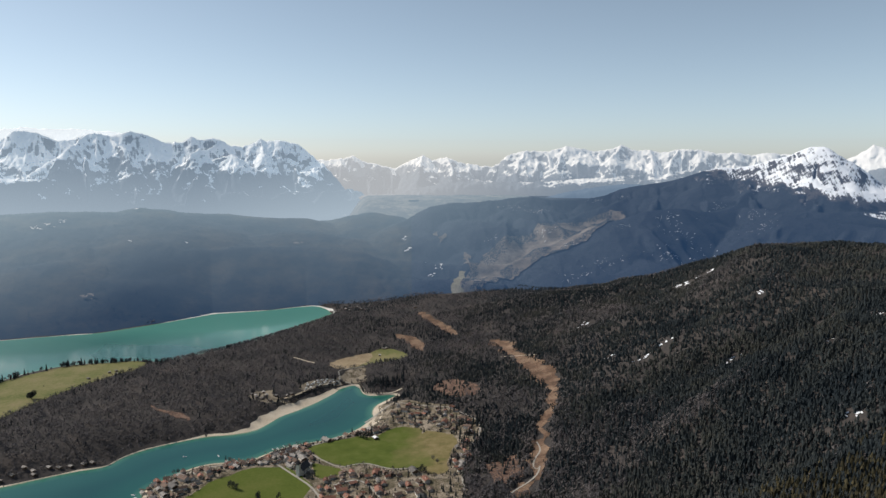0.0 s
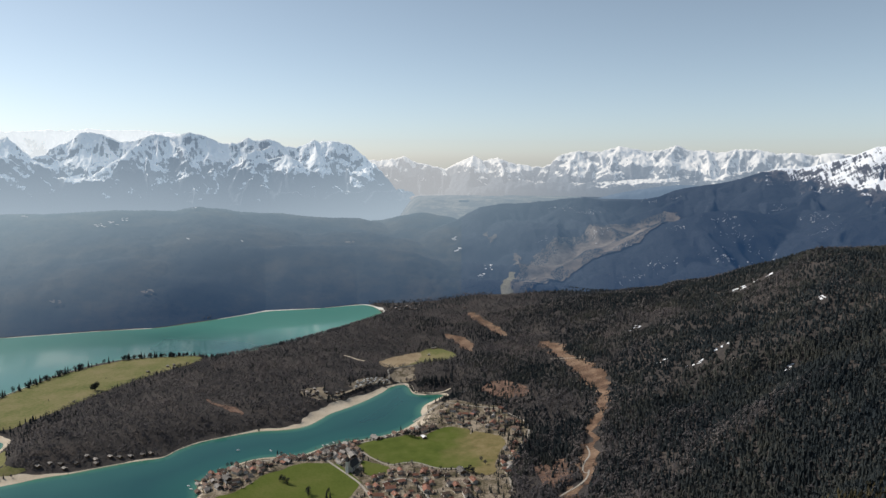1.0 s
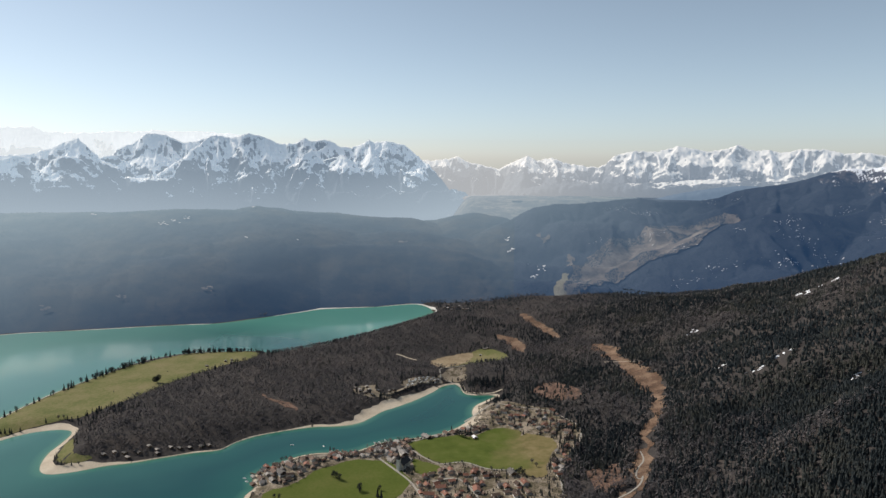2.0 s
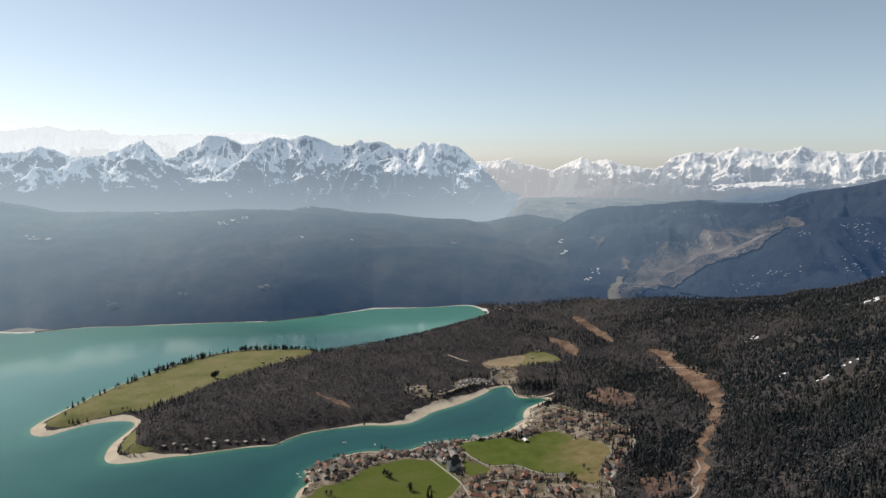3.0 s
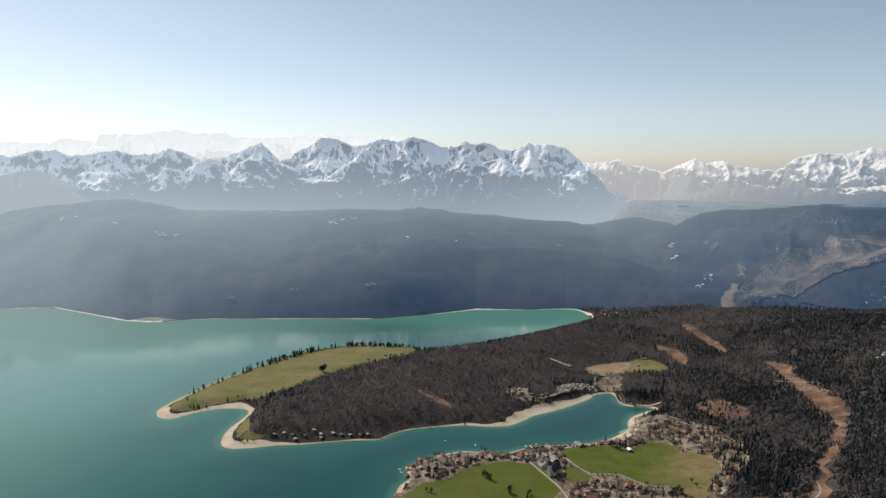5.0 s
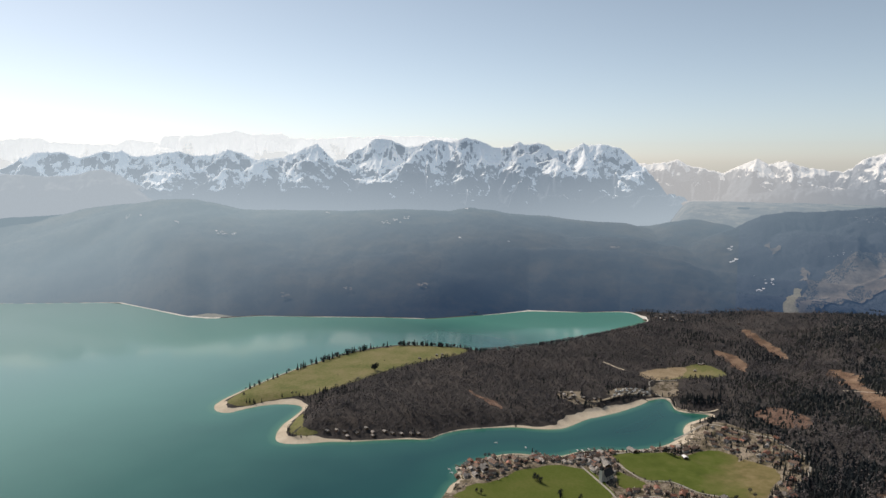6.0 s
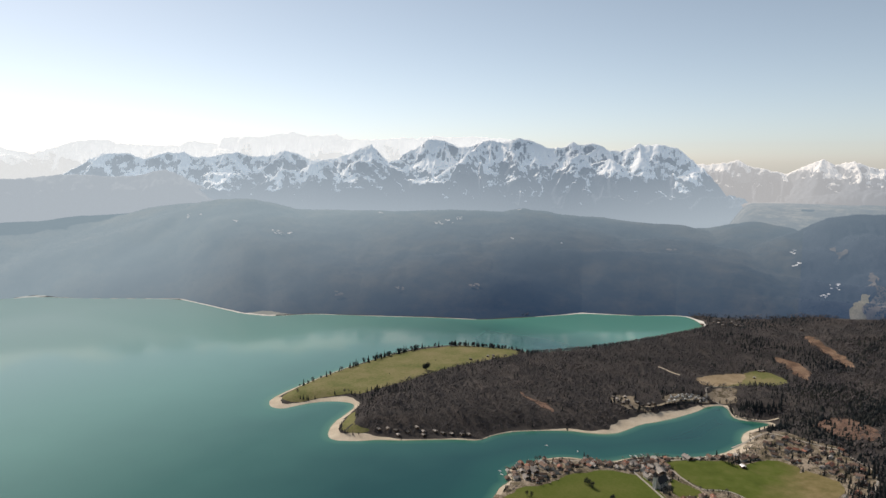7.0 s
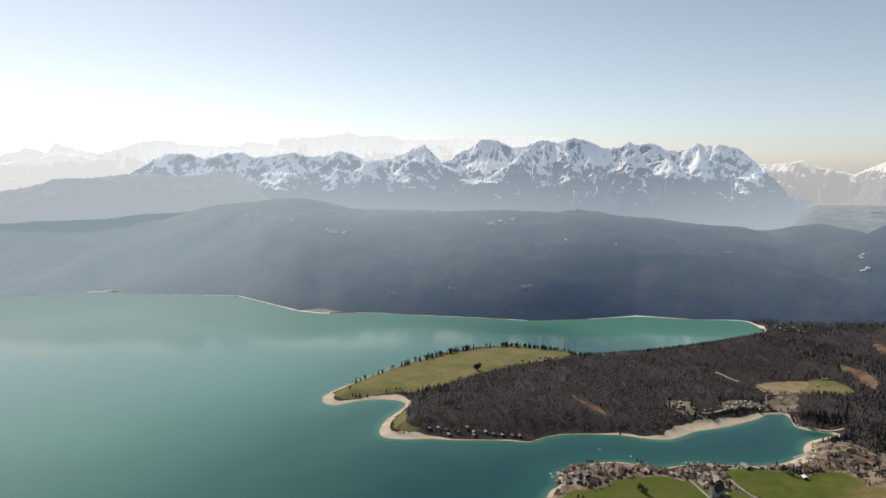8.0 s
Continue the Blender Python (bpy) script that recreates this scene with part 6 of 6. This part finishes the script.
def make_broad_tree(seed, wide, tall, clumps):
    """A broad, dense evergreen crown on a short trunk."""
    ob = new("broad_tree")
    r = np.random.RandomState(seed)
    bm = bmesh.new()
    bmesh.ops.create_cone(bm, cap_ends=True, segments=8, radius1=0.1 * wide, radius2=0.05 * wide, depth=0.5 * tall, matrix=Matrix.Translation((0, 0, 0.2 * tall)))
    part("trunk", bm, MAT_BARK, ob)
    lobes = [(r.uniform(-0.45, 0.45, 3) * (wide, wide, 0.5 * tall), r.uniform(0.45, 0.75)) for _ in range(7)]
    bm = bmesh.new()
    for k in range(clumps):
        d = r.normal(0, 1, 3)
        d /= np.linalg.norm(d)
        off, size = lobes[k % 7]
        c = off + d * r.uniform(0.6, 1.0) ** 0.4 * size * np.array((wide, wide, 0.5 * tall)) + (0, 0, 0.58 * tall)
        bm.faces.new([bm.verts.new(c + r.normal(0, 0.09 * wide, 3)) for _ in range(3)])
    part("crown", bm, MAT_CONIFER, ob)
    return ob


# One broad, dense tree alone in the pasture, and darker clumps in the village fields.
lone = tagged(make_broad_tree(8, 9.5, 20, 1300), "dark round tree standing alone in the pasture", "tree", "broad evergreen trees")
lone.matrix_basis = put(lone, -943, 1547, 0)
clump = tagged(make_broad_tree(9, 4.2, 12, 700), "dark dense evergreen tree in open grass", "tree", "broad evergreen trees")
clump.matrix_basis = put(clump, -362, 1125, 30)
for x, y, s in [(-355, 1121, 1.1), (-348, 1117, 1.0), (-304, 1087, 1.2), (-302, 1082, 0.9), (-271, 1092, 0.8), (-428, 1040, 0.8), (-437, 1042, 0.7), (-171, 1345, 0.9), (-165, 1341, 1.0),
                (-158, 1336, 1.0), (-152, 1333, 0.8), (-398, 1160, 0.9), (-392, 1165, 0.8), (-38, 1176, 1.1), (-32, 1170, 1.0), (-45, 1172, 0.9), (-260, 1206, 0.6), (-226, 1168, 0.6)]:
    m = put(clump, x, y, 57 * x)
    n = copy_thing(clump, m)
    n.matrix_basis = m @ Matrix.Scale(s, 4)

CONIFERS = [tagged(make_conifer(s), "dark green spruce standing by itself", "tree", "single trees") for s in (1, 2, 3)]
BARES = [tagged(make_bare_tree(s), "leafless brown broadleaf tree", "tree", "single trees") for s in (1, 2, 3)]
placed_first = set()


def plant_tree(kind, x, y, size, turn):
    ob = kind[int(abs(x * 3 + y)) % 3]
    z = float(ground_z(np.array([x]), np.array([y]))[0]) + 0.3
    m = pose(x, y, z, 0, 0, turn) @ Matrix.Scale(size, 4)
    if ob not in placed_first:
        placed_first.add(ob)
        ob.matrix_basis = m
    else:
        n = copy_thing(ob, Matrix.Identity(4))
        n.matrix_basis = m


rs = np.random.RandomState(31)
# A row along the outer shore of the pasture, thicker towards its end.
edge, _ = resample([(-1163, 1290), (-1165, 1366), (-1158, 1480), (-1142, 1589), (-1120, 1700), (-1076, 1778), (-1010, 1842), (-930, 1862), (-838, 1866)], 1.0)
for i in range(120):
    u = rs.uniform(0, 1) ** 0.62
    x, y = edge[int(u * (len(edge) - 1))] + rs.normal(0, 4.5, 2)
    kind = rs.uniform()
    if kind < 0.42:
        n = copy_thing(clump, Matrix.Identity(4))
        n.matrix_basis = put(clump, x + 5, y - 3, 360 * kind) @ Matrix.Scale(rs.uniform(0.55, 1.25), 4)
    else:
        plant_tree(CONIFERS if kind < 0.8 else BARES, x + 5, y - 3, rs.uniform(0.6, 1.5), rs.uniform(0, 360))
for x, y, s, c in [(-1014, 1478, 0.4, 0), (-966, 1570, 0.4, 1), (-848, 1664, 1.1, 0), (-842, 1672, 0.9, 0), (-968, 1639, 0.4, 1),
                   (-1086, 1222, 0.9, 0), (-1080, 1228, 0.8, 0), (-1074, 1226, 0.85, 0), (-1092, 1218, 0.7, 0), (-1066, 1240, 0.8, 0), (-1120, 1240, 0.7, 1), (-1128, 1250, 0.7, 1),
                   (-1016, 1305, 0.7, 1), (-1024, 1300, 0.8, 1), (-1040, 1282, 0.8, 0), (-960, 1322, 1.0, 0), (-968, 1316, 0.9, 0), (-950, 1328, 0.9, 1),
                   (-888, 1108, 0.7, 1), (-880, 1106, 0.6, 0), (-870, 1103, 0.7, 0), (-862, 1102, 0.7, 1), (-852, 1106, 0.7, 0), (-842, 1112, 0.6, 1), (-898, 1122, 0.8, 0), (-902, 1132, 0.8, 0)]:
    plant_tree(BARES if c else CONIFERS, x, y, s, rs.uniform(0, 360))
# Conifers on the knoll, trees round the bay's head, the camping ground and the beach lane.
for k in range(46):
    u = rs.uniform(0, 1)
    x, y = -188 + 84 * u + rs.normal(0, 5), 1652 - 8 * u + abs(rs.normal(0, 16))
    plant_tree(CONIFERS, x, y, rs.uniform(0.9, 1.5), rs.uniform(0, 360))
for q, n in ((CAMP, 16), (QUAY, 14), (BARE_HUTS, 16)):
    tx, ty = scatter(4 * n, q[:, 0].min() - 6, q[:, 0].max() + 6, q[:, 1].min() - 6, q[:, 1].max() + 6, lambda x, y: (edge_distance(q, x, y) < 7) & (ground_z(x, y) > 1.5), n)
    for x, y in list(zip(tx, ty))[:n]:
        plant_tree(CONIFERS if rs.uniform() < 0.3 else BARES, float(x), float(y), rs.uniform(0.6, 1.1), rs.uniform(0, 360))
lane, _ = resample([(-420, 1546), (-392, 1526), (-360, 1524), (-322, 1586), (-292, 1640), (-262, 1676)], 1.0)
for k in range(40):
    x, y = lane[rs.randint(len(lane))] + rs.normal(0, 3.5, 2)
    plant_tree(CONIFERS if rs.uniform() < 0.25 else BARES, float(x), float(y), rs.uniform(0.55, 1.0), rs.uniform(0, 360))
bank, _ = resample([(-204, 1682), (-198, 1650), (-188, 1622), (-160, 1614), (-120, 1622)], 1.0)
for k in range(26):
    x, y = bank[rs.randint(len(bank))] + rs.normal(0, 2.0, 2)
    plant_tree(CONIFERS if rs.uniform() < 0.5 else BARES, float(x), float(y), rs.uniform(0.5, 0.9), rs.uniform(0, 360))
# Tall dark conifers along the eastern edge of the village.
for k in range(44):
    u = rs.uniform(0, 1)
    x, y = 92 - 34 * u + rs.normal(0, 13), 1150 + 240 * u + rs.normal(0, 8)
    plant_tree(CONIFERS, x, y, rs.uniform(0.9, 1.6), rs.uniform(0, 360))
# Field trees and gardens.
for x, y, s in [(-18, 1224, 0.9), (-10, 1208, 0.85), (-269, 1071, 1.2), (-262, 1068, 1.1),
                (-480, 1186, 0.9), (-474, 1190, 0.9), (-466, 1192, 0.8), (-404, 1240, 1.0), (-398, 1243, 0.9), (-150, 1352, 1.1), (-144, 1350, 1.2), (-156, 1358, 1.0), (-186, 1372, 1.0)]:
    plant_tree(CONIFERS if s > 0.95 else BARES, x, y, s, rs.uniform(0, 360))
made = tries = 0
while made < 200 and tries < 16000:
    tries += 1
    x, y = rs.uniform(-510, 80), rs.uniform(1030, 1540)
    q = np.array([x]), np.array([y])
    if not inside(VILLAGE, *q)[0] or ground_z(*q)[0] < 1.5 or any(inside(p, *q)[0] for p in (FIELD_WEST, FIELD_CHURCH, FIELD_MAIN, FIELD_DRY)):
        continue
    if any((x - a) ** 2 + (y - b) ** 2 < (c * 0.62 + 1.5) ** 2 for a, b, c in taken):
        continue
    east = smooth(-60, 40, x)
    if rs.uniform() > 0.55 + 0.45 * east:
        continue
    plant_tree(CONIFERS if rs.uniform() < 0.35 + 0.35 * east else BARES, x, y, rs.uniform(0.45, 0.85) + 0.25 * east, rs.uniform(0, 360))
    made += 1
